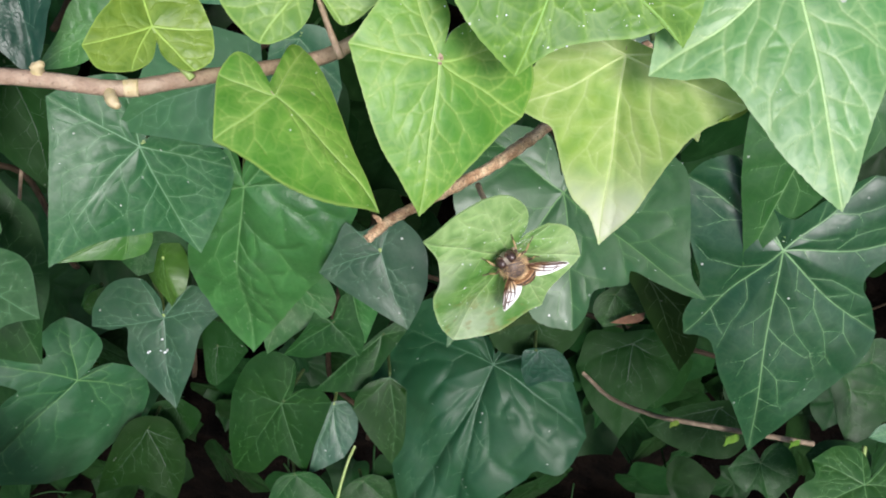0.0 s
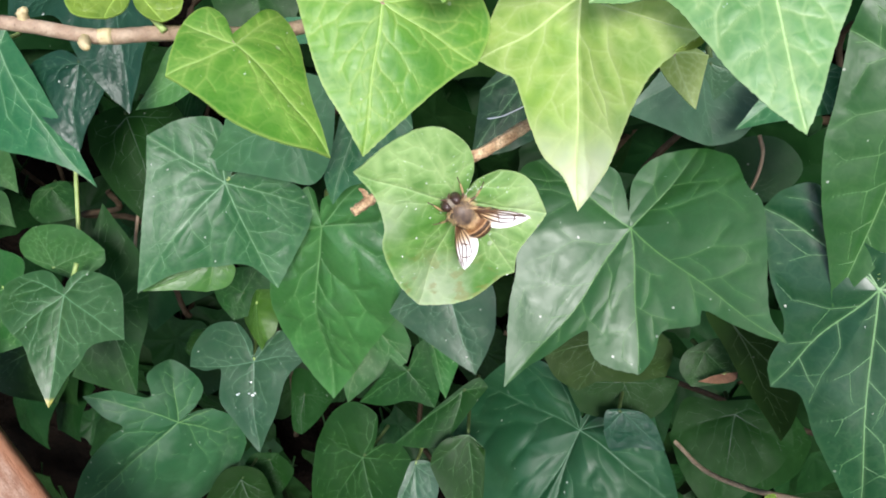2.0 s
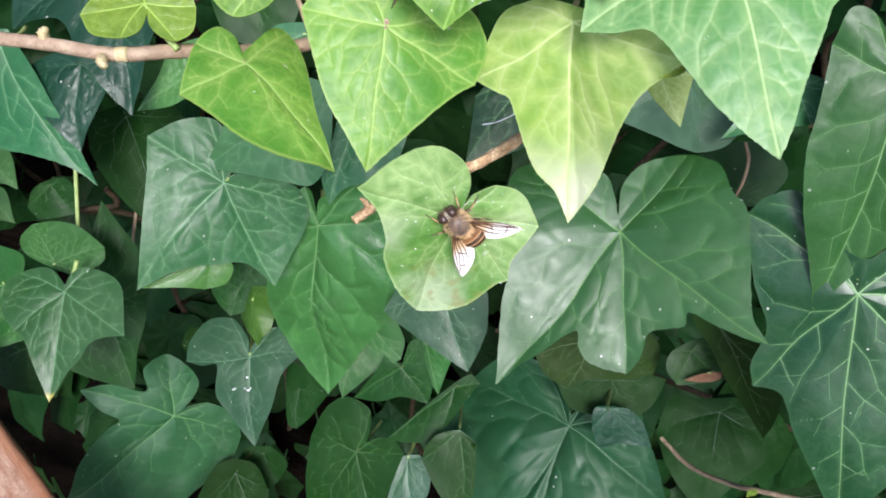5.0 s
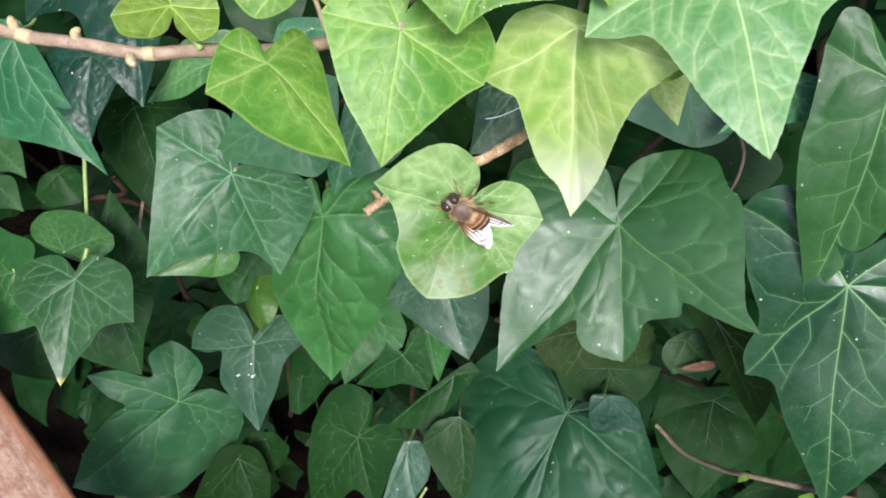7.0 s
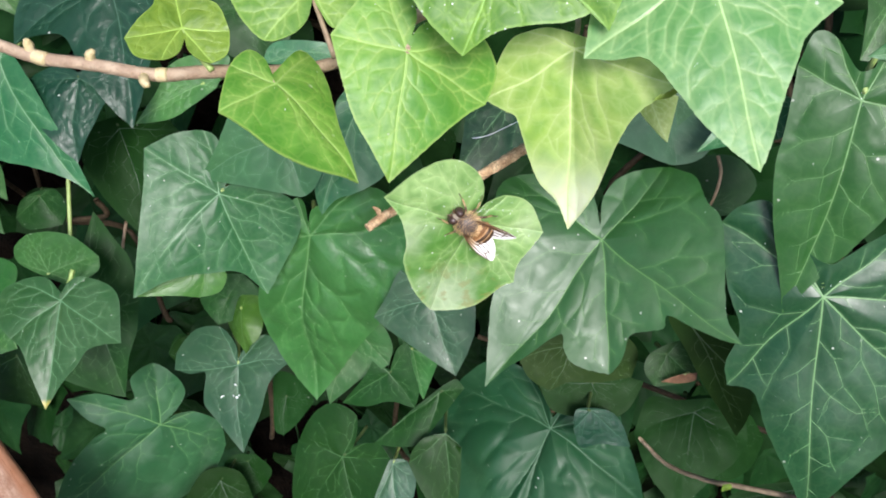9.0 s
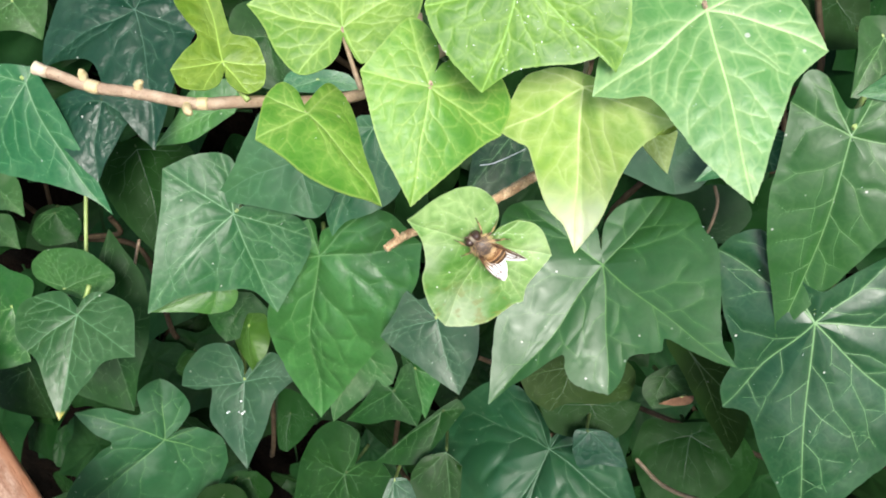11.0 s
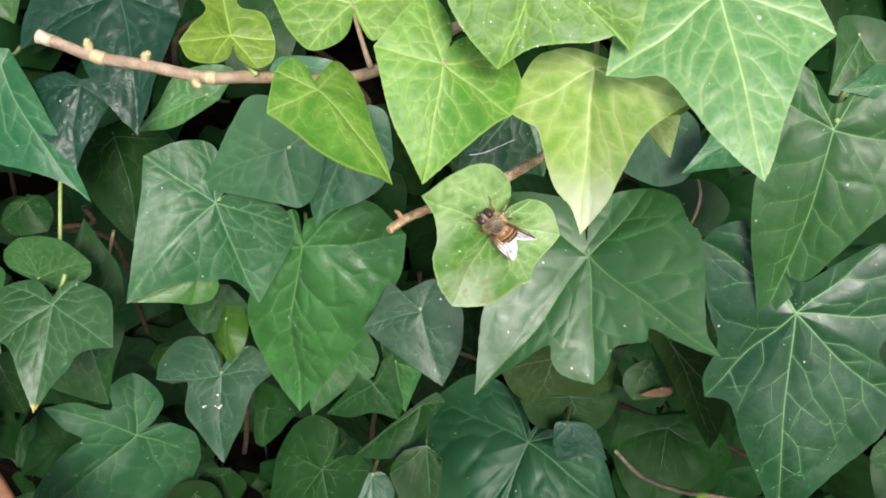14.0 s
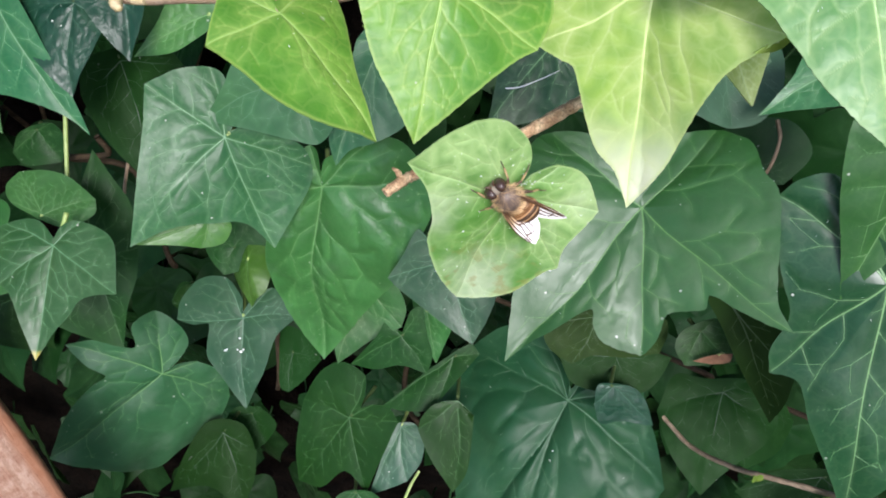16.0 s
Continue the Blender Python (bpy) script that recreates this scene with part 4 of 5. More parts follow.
shoot_3 = holder("ivy_vine", (-0.1717, 0.2692, 1.1227), "ivy with dark blue-green leaves hanging high in the hedge", "ivy", "ivy in the hedge")
tube("stem", [(-0.1267, 0.3204, 1.1272), (-0.1356, 0.3201, 1.1180), (-0.1807, 0.3347, 1.0934), (-0.1756, 0.3042, 1.0832), (-0.1951, 0.3179, 1.0561), (-0.2040, 0.3175, 1.0468)], [0.0016, 0.002], STEM, shoot_3, "dark brown woody stem", 8, 6, 0.1, 25)
leaf(shoot_3, "gloss", (-0.1537, 0.2420, 1.1655), (-36.2, 1.3, -163.6), "r-173:12.6 v-146:26.0 r-112:31.0 r-84:40.3 t-70:49.3 r-61:38.8 r-43:31.3 r-23:41.5 r-9:55.1 t-2:63.9 r6:51.4 r26:36.4 t54:29.0 r94:20.9 v146:16.5 n180:0.6", (-0.1593, 0.2627, 1.1725), -0.1, 0.1, 1.1, 12)
leaf(shoot_3, "mid", (-0.2221, 0.2382, 1.1319), (-40.9, 20.4, -149.3), "r-152:12.0 v-129:22.4 r-95:44.1 t-61:48.5 r-33:48.2 r-16:54.7 r-6:64.8 t-2:76.6 r0:66.1 r5:45.8 r19:20.5 v92:7.0 r112:5.5", (-0.2314, 0.2681, 1.1204), -0.08, 0.1, 0.7, 10)
leaf(shoot_3, "gloss", (-0.1853, 0.2370, 1.1213), (-36.2, -4.9, -170.6), "r-118:9.6 t-91:24.7 r-53:28.0 r-20:32.8 t-4:39.4 r11:26.7 t49:16.8 r95:8.1 n180:0.6", (-0.1887, 0.2515, 1.1134), -0.1, 0.15, 0.9)
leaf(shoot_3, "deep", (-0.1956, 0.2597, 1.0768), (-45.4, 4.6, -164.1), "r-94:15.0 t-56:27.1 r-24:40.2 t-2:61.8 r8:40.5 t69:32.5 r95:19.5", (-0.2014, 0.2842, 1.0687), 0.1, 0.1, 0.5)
leaf(shoot_3, "fresh3", (-0.1211, 0.2274, 1.1223), (-22.3, -40.9, 133.4), "r-60:16.0 r-17:22.4 t-2:36.1 r15:22.0 r33:10.9 t123:5.8 r-168:15.3 r-126:12.7", (-0.1198, 0.2404, 1.1160), 0.1, 0.1, 0.4)
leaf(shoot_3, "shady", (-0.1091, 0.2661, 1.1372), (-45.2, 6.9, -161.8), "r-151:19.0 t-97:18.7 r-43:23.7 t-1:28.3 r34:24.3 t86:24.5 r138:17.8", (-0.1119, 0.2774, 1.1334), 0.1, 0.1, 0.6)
leaf(shoot_3, "mid", (-0.0753, 0.2288, 1.1360), (-19.5, 42.1, -106.5), "r173:10.5 t-149:16.6 r-76:6.1 t1:19.7 r26:12.4", (-0.0789, 0.2352, 1.1323), 0.1, 0.1, 0.5)
leaf(shoot_3, "mid2", (-0.2785, 0.3234, 1.1286), (-41.3, 21.3, -146.1), "r-127:15.8 t-82:27.0 r-27:17.7 t-1:27.3 r45:20.8 r91:20.5", (-0.2825, 0.3341, 1.1245), 0.1, 0.1, 0.5)

shoot_4 = holder("ivy_vine", (-0.0874, 0.2471, 1.0549), "ivy with broad veined blue-green leaves", "ivy", "ivy in the hedge")
tube("stem", [(-0.0738, 0.3131, 1.0721), (-0.0730, 0.3094, 1.0565), (-0.1288, 0.2901, 1.0302), (-0.0946, 0.2920, 1.0038), (-0.0677, 0.2844, 0.9523), (-0.0669, 0.2807, 0.9367)], [0.0016, 0.002], STEM, shoot_4, "dark brown woody stem", 8, 6, 0.1, 36)
leaf(shoot_4, "mid", (-0.1240, 0.2143, 1.0727), (-34.5, -44.5, 167.4), "r-160:7.3 r-137:21.9 v-124:28.0 r-101:32.8 t-79:39.0 r-54:35.1 r-27:40.9 t0:65.4 r10:48.1 r31:40.4 r49:41.0 t60:55.5 r76:46.0 r94:42.0 v108:38.3 r121:30.2 r132:15.9 r153:5.5 n180:0.6", (-0.1288, 0.2401, 1.0652), -0.08, 0.06, 0.6, 14)
leaf(shoot_4, "grey", (-0.0876, 0.2242, 1.0966), (-28.6, -48.7, 127.2), "r-80:27.7 r-44:28.8 r-14:36.6 t-0:52.0 r7:43.1 r22:32.7 r54:26.9 v78:28.1 r103:22.5 r148:16.4 t-160:22.6", (-0.0825, 0.2439, 1.0905), 0.1, 0.1, 0.5)
leaf(shoot_4, "mid", (-0.0586, 0.2506, 1.0989), (-45.7, -24.9, 177.9), "r-90:7.2 t-56:13.1 r-17:29.1 r-9:48.6 t0:59.8 r4:51.0 r16:45.1 r35:37.9 t55:27.7 r111:10.9", (-0.0635, 0.2749, 1.0925), 0.1, 0.1, 0.5)
leaf(shoot_4, "fresh3", (-0.0899, 0.2189, 1.0447), (-69.2, -3.5, 174.2), "r-173:12.3 v-156:14.8 r-129:14.1 t-53:26.6 r-30:57.3 r-19:76.5 r-10:96.4 t-2:117.3 r5:97.6 r16:77.0 r37:61.8 r57:54.1 r79:53.3 t98:52.7 r120:44.2 v133:32.9 r144:17.5 r165:10.1 n180:0.6", (-0.0946, 0.2420, 1.0388), -0.1, 0.1, 1.5, 10)
leaf(shoot_4, "pale2", (-0.0747, 0.2068, 0.9852), (-66.6, -15.8, 163.5), "r-37:16.8 r-8:48.5 t-1:67.8 r22:36.9 t55:30.7 r84:23.3 r138:11.0", (-0.0677, 0.2344, 0.9873), 0.1, 0.1, 0.5)
leaf(shoot_4, "curl", (-0.1363, 0.1952, 1.0385), (1.9, -47.4, 124.0), "r165:4.8 v130:9.5 r90:13.1 t50:15.5 r20:20.2 t0:35.7 r-20:20.2 t-50:15.5 r-90:13.1 v-130:9.5 r-165:4.8", (-0.1503, 0.2136, 1.0173), -0.2, 0.1, 0.5)

shoot_5 = holder("ivy_vine", (-0.2455, 0.2200, 1.0095), "ivy with pointed blue-green leaves on long stalks", "ivy", "ivy in the hedge")
tube("stem", [(-0.2339, 0.2604, 1.0218), (-0.2341, 0.2610, 1.0078), (-0.2716, 0.2719, 0.9914), (-0.2465, 0.2870, 0.9674), (-0.2354, 0.2648, 0.9148), (-0.2355, 0.2654, 0.9008)], [0.0016, 0.002], STEM, shoot_5, "dark brown woody stem", 8, 6, 0.1, 44)
leaf(shoot_5, "tipped", (-0.1955, 0.1672, 1.0483), (-27.0, -3.4, -174.9), "r-133:12.4 v-105:23.3 r-91:29.2 r-67:30.4 t-46:29.3 r-31:29.1 r-14:38.8 t-4:51.5 r4:41.3 r18:34.4 r30:30.1 r43:32.0 t54:38.0 r91:26.6 v130:13.4 r157:7.0 n180:0.6", (-0.1948, 0.1802, 1.0513), 0.1, 0.15, 0.6, 12)
leaf(shoot_5, "mid2", (-0.2156, 0.1851, 1.0419), (9.1, 27.8, -66.2), "r-50:7.2 v-37:16.0 r-15:25.5 t1:26.6 r41:21.8 r75:21.6 t105:24.4 r125:23.4 v140:17.5 r155:5.2", (-0.2191, 0.1900, 1.0334), 0.05, 0.05, 0.4)
leaf(shoot_5, "shady", (-0.2113, 0.1900, 1.0009), (48.1, 11.3, 13.3), "r143:19.1 t151:36.9 r179:39.8 t-163:45.9 r-143:27.7 r-106:22.3 t-68:24.3 r-32:35.7 r-13:44.2 t1:57.0 r22:23.3", (-0.2189, 0.2032, 0.9848), 0.1, 0.1, 0.5)
leaf(shoot_5, "mid2", (-0.2889, 0.2543, 1.0473), (-30.8, -35.4, 147.2), "r-74:15.2 t-2:22.9 r64:12.6 t90:21.5 r138:12.4 r-156:11.8", (-0.2884, 0.2627, 1.0437), 0.1, 0.1, 0.5)
leaf(shoot_5, "mid2", (-0.2883, 0.2394, 1.0322), (-32.6, -33.9, 150.3), "r-64:10.2 t-2:19.3 r61:12.2 t86:18.1 r178:8.6", (-0.2879, 0.2465, 1.0293), 0.1, 0.1, 0.5)
leaf(shoot_5, "shady", (-0.2710, 0.2624, 1.0231), (-41.2, 21.5, -146.0), "v-115:8.6 t-82:19.3 r-52:21.2 t-2:22.0 r31:18.1 v74:9.3", (-0.2742, 0.2708, 1.0199), 0.1, 0.1, 0.5)
leaf(shoot_5, "shady", (-0.2628, 0.1788, 0.9807), (-43.6, 15.1, -153.4), "r-129:16.1 t-85:30.0 r-49:26.7 t-3:33.0 r32:25.5 r81:10.3", (-0.2668, 0.1915, 0.9763), 0.1, 0.1, 0.5)
leaf(shoot_5, "dark2", (-0.2519, 0.1850, 1.0276), (-44.8, 9.3, -159.4), "r-168:24.2 t-95:24.1 r-40:35.1 t-3:31.3 r37:10.7 r115:16.9 r162:18.3", (-0.2553, 0.1972, 1.0235), 0.1, 0.1, 0.5)
leaf(shoot_5, "deep", (-0.2050, 0.2335, 0.9264), (-28.2, -21.7, 145.3), "r-77:3.7 t-2:14.5 r48:11.8 t130:8.4", (-0.2039, 0.2382, 0.9233), 0.1, 0.1, 0.5)

shoot_6 = holder("ivy_vine", (-0.1782, 0.2254, 0.8933), "ivy with grey-green leaves low in the hedge", "ivy", "ivy in the hedge")
tube("stem", [(-0.1514, 0.2959, 0.9421), (-0.1571, 0.2918, 0.9200), (-0.1819, 0.2795, 0.8947), (-0.1789, 0.2657, 0.8466), (-0.1949, 0.2646, 0.7721), (-0.2006, 0.2605, 0.7499)], [0.0016, 0.002], STEM, shoot_6, "dark brown woody stem", 8, 6, 0.1, 56)
leaf(shoot_6, "bluish", (-0.1561, 0.2087, 0.9391), (-37.3, 7.5, -175.6), "r-178:9.6 v-154:23.6 r-129:33.6 r-105:38.6 t-88:41.2 r-81:31.2 r-75:21.7 r-46:32.8 r-22:39.8 t-3:54.7 r19:34.7 r55:24.4 t85:34.8 r105:28.4 v126:22.9 r139:11.0 n180:0.6", (-0.1692, 0.2343, 0.9317), 0.08, 0.1, 0.6, 14)
leaf(shoot_6, "curl", (-0.1544, 0.2316, 0.9617), (-16.3, 20.1, -167.6), "t-114:25.5 r-51:16.7 t-16:26.0 r14:20.9 r71:11.9 v161:14.0 r-151:22.2", (-0.1519, 0.2397, 0.9533), -0.5, 0.3, 0.4)
leaf(shoot_6, "shady", (-0.1634, 0.2374, 0.9622), (26.7, -38.4, 62.3), "r42:16.6 t90:17.1 r158:14.8 r-157:21.4 t-97:17.4 r-41:16.3 t1:22.6", (-0.1624, 0.2439, 0.9566), 0.1, 0.1, 0.5)
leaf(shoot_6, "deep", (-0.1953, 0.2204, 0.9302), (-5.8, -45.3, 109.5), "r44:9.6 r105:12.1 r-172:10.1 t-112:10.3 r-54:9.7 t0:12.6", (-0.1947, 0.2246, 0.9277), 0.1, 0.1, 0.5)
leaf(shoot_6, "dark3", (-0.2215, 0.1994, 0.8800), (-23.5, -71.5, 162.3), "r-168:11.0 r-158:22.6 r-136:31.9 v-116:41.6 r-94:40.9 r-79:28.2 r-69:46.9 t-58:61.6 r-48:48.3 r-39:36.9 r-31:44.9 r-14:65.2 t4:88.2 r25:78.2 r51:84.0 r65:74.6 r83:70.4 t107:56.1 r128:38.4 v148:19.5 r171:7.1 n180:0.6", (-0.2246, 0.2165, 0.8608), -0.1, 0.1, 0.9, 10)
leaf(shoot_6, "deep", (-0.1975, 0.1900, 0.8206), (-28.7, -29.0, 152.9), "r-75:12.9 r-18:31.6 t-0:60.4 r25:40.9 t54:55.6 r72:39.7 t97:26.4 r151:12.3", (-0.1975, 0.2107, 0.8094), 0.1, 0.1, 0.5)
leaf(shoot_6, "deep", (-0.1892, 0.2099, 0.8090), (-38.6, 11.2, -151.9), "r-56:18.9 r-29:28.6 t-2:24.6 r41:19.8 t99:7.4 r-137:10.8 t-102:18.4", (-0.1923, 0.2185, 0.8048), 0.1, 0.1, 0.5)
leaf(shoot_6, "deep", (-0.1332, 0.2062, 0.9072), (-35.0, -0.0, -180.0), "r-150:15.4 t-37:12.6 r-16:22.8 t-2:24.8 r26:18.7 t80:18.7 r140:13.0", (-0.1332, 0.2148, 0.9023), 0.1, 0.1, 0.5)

shoot_7 = holder("ivy_vine", (-0.0623, 0.1959, 0.9039), "ivy with small green leaves, shade in their colour", "ivy", "ivy in the hedge")
tube("stem", [(-0.0403, 0.2671, 0.9714), (-0.0419, 0.2591, 0.9491), (-0.0692, 0.2690, 0.8751), (-0.0805, 0.2297, 0.8170), (-0.0528, 0.2056, 0.8002), (-0.0544, 0.1976, 0.7778)], [0.0016, 0.002], STEM, shoot_7, "dark brown woody stem", 8, 6, 0.1, 67)
leaf(shoot_7, "bluish", (-0.0291, 0.1964, 1.0200), (-40.0, 15.0, -167.7), "r-152:11.4 v-146:19.6 r-109:21.5 t-87:30.6 r-72:27.5 r-32:27.4 t-1:40.7 r16:32.5 r38:26.3 r79:20.5 v134:16.1", (-0.0296, 0.2119, 1.0136), 0.06, 0.1, 0.5)
leaf(shoot_7, "mid2", (-0.0504, 0.2176, 0.9468), (-57.7, 8.4, -174.2), "t-149:13.6 r-24:15.1 t-1:34.6 r19:22.4 t66:17.5 r128:5.2", (-0.0512, 0.2323, 0.9455), 0.1, 0.1, 0.5)
leaf(shoot_7, "shady", (-0.0568, 0.1928, 0.9586), (-34.8, -43.0, 138.8), "r-66:5.7 v-75:12.0 r-27:14.0 t2:35.3 r23:24.8 r52:17.2 t88:24.2 r113:18.4 r159:12.2 t-153:19.3 r-137:12.8 n180:0.6", (-0.0542, 0.2064, 0.9546), 0.1, 0.1, 0.5)
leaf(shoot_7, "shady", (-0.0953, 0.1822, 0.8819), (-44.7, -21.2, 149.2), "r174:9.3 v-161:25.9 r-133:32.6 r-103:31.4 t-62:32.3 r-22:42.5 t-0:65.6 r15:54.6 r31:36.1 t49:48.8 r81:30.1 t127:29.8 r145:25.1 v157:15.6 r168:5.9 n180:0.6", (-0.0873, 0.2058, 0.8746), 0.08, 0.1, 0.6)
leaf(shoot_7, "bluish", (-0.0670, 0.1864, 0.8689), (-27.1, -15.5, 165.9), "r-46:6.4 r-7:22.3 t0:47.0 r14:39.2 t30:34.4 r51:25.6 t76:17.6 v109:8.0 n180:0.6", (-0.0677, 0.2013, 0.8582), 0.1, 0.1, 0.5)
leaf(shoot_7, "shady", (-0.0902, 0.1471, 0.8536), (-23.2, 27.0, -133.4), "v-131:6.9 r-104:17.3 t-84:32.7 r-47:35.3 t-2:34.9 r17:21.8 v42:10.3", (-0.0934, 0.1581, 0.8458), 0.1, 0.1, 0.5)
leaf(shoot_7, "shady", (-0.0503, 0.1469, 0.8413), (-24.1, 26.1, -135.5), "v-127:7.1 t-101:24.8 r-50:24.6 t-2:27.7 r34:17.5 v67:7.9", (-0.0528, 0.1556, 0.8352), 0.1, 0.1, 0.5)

shoot_8 = holder("ivy_vine", (0.0575, 0.2118, 0.9000), "ivy with a large dark creased leaf", "ivy", "ivy in the hedge")
tube("stem", [(-0.0185, 0.2614, 0.9004), (0.0072, 0.2597, 0.8899), (0.0378, 0.2641, 0.8713), (0.0666, 0.2684, 0.8563), (0.1789, 0.2482, 0.8199), (0.2046, 0.2465, 0.8094)], [0.0016, 0.002], STEM, shoot_8, "dark brown woody stem", 8, 6, 0.1, 77)
leaf(shoot_8, "creased", (0.0311, 0.2016, 0.9029), (-36.1, 3.1, 161.3), "r-148:9.7 v-132:35.2 r-114:53.1 t-89:70.1 r-67:81.0 r-52:73.3 r-34:89.9 t-19:117.9 r-11:122.9 t-1:116.0 r10:89.9 r26:75.8 r33:71.0 r44:78.0 t62:70.5 r78:52.7 r95:41.9 t118:38.5 r133:27.8 v149:15.7 n180:0.6", (0.0342, 0.2231, 0.8825), -0.1, 0.08, 1.6, 8)
leaf(shoot_8, "shady", (-0.0301, 0.1843, 0.9147), (-44.6, -3.9, -175.2), "v-66:10.6 r-57:22.4 t-46:29.4 r-21:38.5 t0:56.8 r10:42.8 t42:14.0", (-0.0328, 0.2059, 0.9074), 0.1, 0.1, 0.5)
leaf(shoot_8, "shady", (-0.0339, 0.2068, 0.9199), (-23.9, -26.3, 135.0), "r-7:15.4 r-2:33.0 t0:52.8 r13:43.4 t31:34.7 r51:16.2 t148:13.2 r-174:9.2", (-0.0292, 0.2233, 0.9083), 0.1, 0.1, 0.5)
leaf(shoot_8, "gloss", (0.0495, 0.1840, 0.9443), (-47.2, 28.3, -140.1), "v-136:6.2 t-79:13.9 r-54:22.7 r-25:22.0 t-0:33.5 r18:20.4 v37:9.8", (0.0540, 0.2060, 0.9350), -0.05, 0.1, 0.7)
leaf(shoot_8, "deep", (0.1100, 0.2038, 0.9188), (-27.7, -10.6, 173.6), "r-98:10.7 r-88:26.1 t-54:37.0 r-32:42.1 r-16:48.2 t2:57.8 r20:41.2 r44:36.3 t71:34.5 r97:26.6 v123:13.9", (0.1084, 0.2223, 0.9052), -0.1, 0.1, 0.8)
leaf(shoot_8, "deep", (0.1136, 0.2084, 0.9100), (-31.3, 9.7, -100.4), "r179:10.7 t-109:24.1 r-81:32.5 t-54:42.9 r-22:46.8 t3:51.0 r25:35.2 v49:17.5", (0.0989, 0.2136, 0.9001), -0.1, 0.1, 0.6)
leaf(shoot_8, "deep", (0.1731, 0.1841, 0.8673), (-10.6, -33.6, 108.7), "r-14:27.6 t2:48.7 r19:41.4 t44:34.4 r80:31.4 t119:24.4 r-177:11.1", (0.1789, 0.1982, 0.8549), 0.1, 0.1, 0.5)

shoot_9 = holder("ivy_vine", (0.0719, 0.2246, 1.0365), "ivy with dark glossy three-lobed leaves", "ivy", "ivy in the hedge")
tube("stem", [(0.0431, 0.2806, 1.1138), (0.0432, 0.2786, 1.0880), (0.0959, 0.2878, 1.0675), (0.0574, 0.2752, 1.0154), (0.1014, 0.2937, 0.9823), (0.0897, 0.2470, 0.9397), (0.0438, 0.2652, 0.9161), (0.0439, 0.2632, 0.8903)], [0.0016, 0.002], STEM, shoot_9, "dark brown woody stem", 8, 6, 0.1, 87)
leaf(shoot_9, "lobed", (0.0494, 0.1988, 1.0640), (-27.2, 8.1, 179.5), "r-173:11.4 r-166:20.9 r-142:31.0 v-126:42.4 r-112:45.8 r-87:44.4 r-66:47.9 r-54:59.5 t-39:83.3 r-37:71.7 r-33:63.1 r-24:48.3 r-20:53.5 r-16:57.7 r-10:59.4 t-1:60.9 r2:58.8 r6:54.0 r11:46.5 r20:47.3 r27:49.1 r32:45.8 r37:56.2 r41:66.7 t44:73.0 r47:63.2 r55:56.3 r71:50.1 r87:46.9 r96:42.9 r112:43.0 r120:40.8 v132:37.2 r147:29.7 r160:22.8 r173:13.7 r-175:2.5", (0.0509, 0.2185, 1.0552), 0.1, 0.1, 0.65, 30, crease=((-38, 0.36), (15, 0.2), (-80, -0.2)))
leaf(shoot_9, "olive", (0.0931, 0.1938, 1.0099), (-62.5, 27.7, 177.2), "r-123:9.5 r-23:16.0 r-6:41.4 t-1:68.5 r8:57.8 t20:45.8 r52:20.5 v102:7.5", (0.0975, 0.2229, 1.0106), 0.1, 0.1, 0.5)
leaf(shoot_9, "shady", (0.0860, 0.1971, 0.9793), (-35.1, 30.3, -134.2), "v-140:7.3 r-102:13.9 t-69:17.9 r-35:17.0 t0:23.7 r40:16.1 v79:9.3", (0.0825, 0.2053, 0.9757), 0.1, 0.1, 0.5)
leaf(shoot_9, "dead", (0.0951, 0.1859, 0.9772), (-12.3, -22.2, 109.9), "r32:5.8 r123:4.8 t173:5.6 r-11:3.6 t-1:12.4", (0.0969, 0.1887, 0.9737), 0.1, 0.1, 0.3)
leaf(shoot_9, "grey2", (0.0769, 0.2414, 1.1032), (-14.3, -30.7, 126.3), "r-53:11.9 r-12:22.9 t-1:34.9 r28:28.9 r49:30.1 v64:31.0 r84:30.5 t107:27.3 r150:19.3 r-171:11.3", (0.0790, 0.2521, 1.0944), 0.08, 0.05, 0.5)
leaf(shoot_9, "grey2", (0.0717, 0.2019, 1.1327), (-75.9, 8.8, -178.3), "r-102:3.3 r-7:8.0 t0:13.9 r28:11.3 t54:11.0 r91:5.6", (0.0715, 0.2082, 1.1342), 0.1, 0.05, 0.4)
leaf(shoot_9, "mid", (0.1092, 0.2138, 1.1188), (-20.7, -24.4, 129.1), "r-60:11.9 r-15:18.4 t-0:32.7 r20:20.5 t65:15.2 r108:12.8 v162:7.1", (0.1129, 0.2236, 1.1107), 0.1, 0.05, 0.5)
leaf(shoot_9, "dark", (0.0200, 0.2302, 1.1211), (-26.3, -37.2, 160.6), "r-43:13.8 t-23:32.8 r-9:41.4 t0:51.3 r13:42.2 r29:33.3 t53:34.4 r80:18.3 r133:9.2", (0.0150, 0.2489, 1.1118), -0.08, 0.05, 0.8)
leaf(shoot_9, "olive", (0.0386, 0.2048, 0.9740), (-30.1, 35.3, -124.9), "r152:8.9 r-141:21.5 t-134:27.8 r-109:28.0 t-83:27.0 r-60:20.3 r-24:26.3 t-0:38.2 r25:35.5 v57:20.3", (0.0326, 0.2175, 0.9677), 0.1, 0.1, 0.5)
leaf(shoot_9, "deep", (0.0531, 0.2028, 0.9412), (1.7, -45.0, 97.7), "r-14:16.2 t1:30.0 r29:27.9 r60:21.4 t103:23.1 r140:24.1 t176:27.7 r-169:13.2", (0.0550, 0.2128, 0.9345), 0.1, 0.1, 0.5)
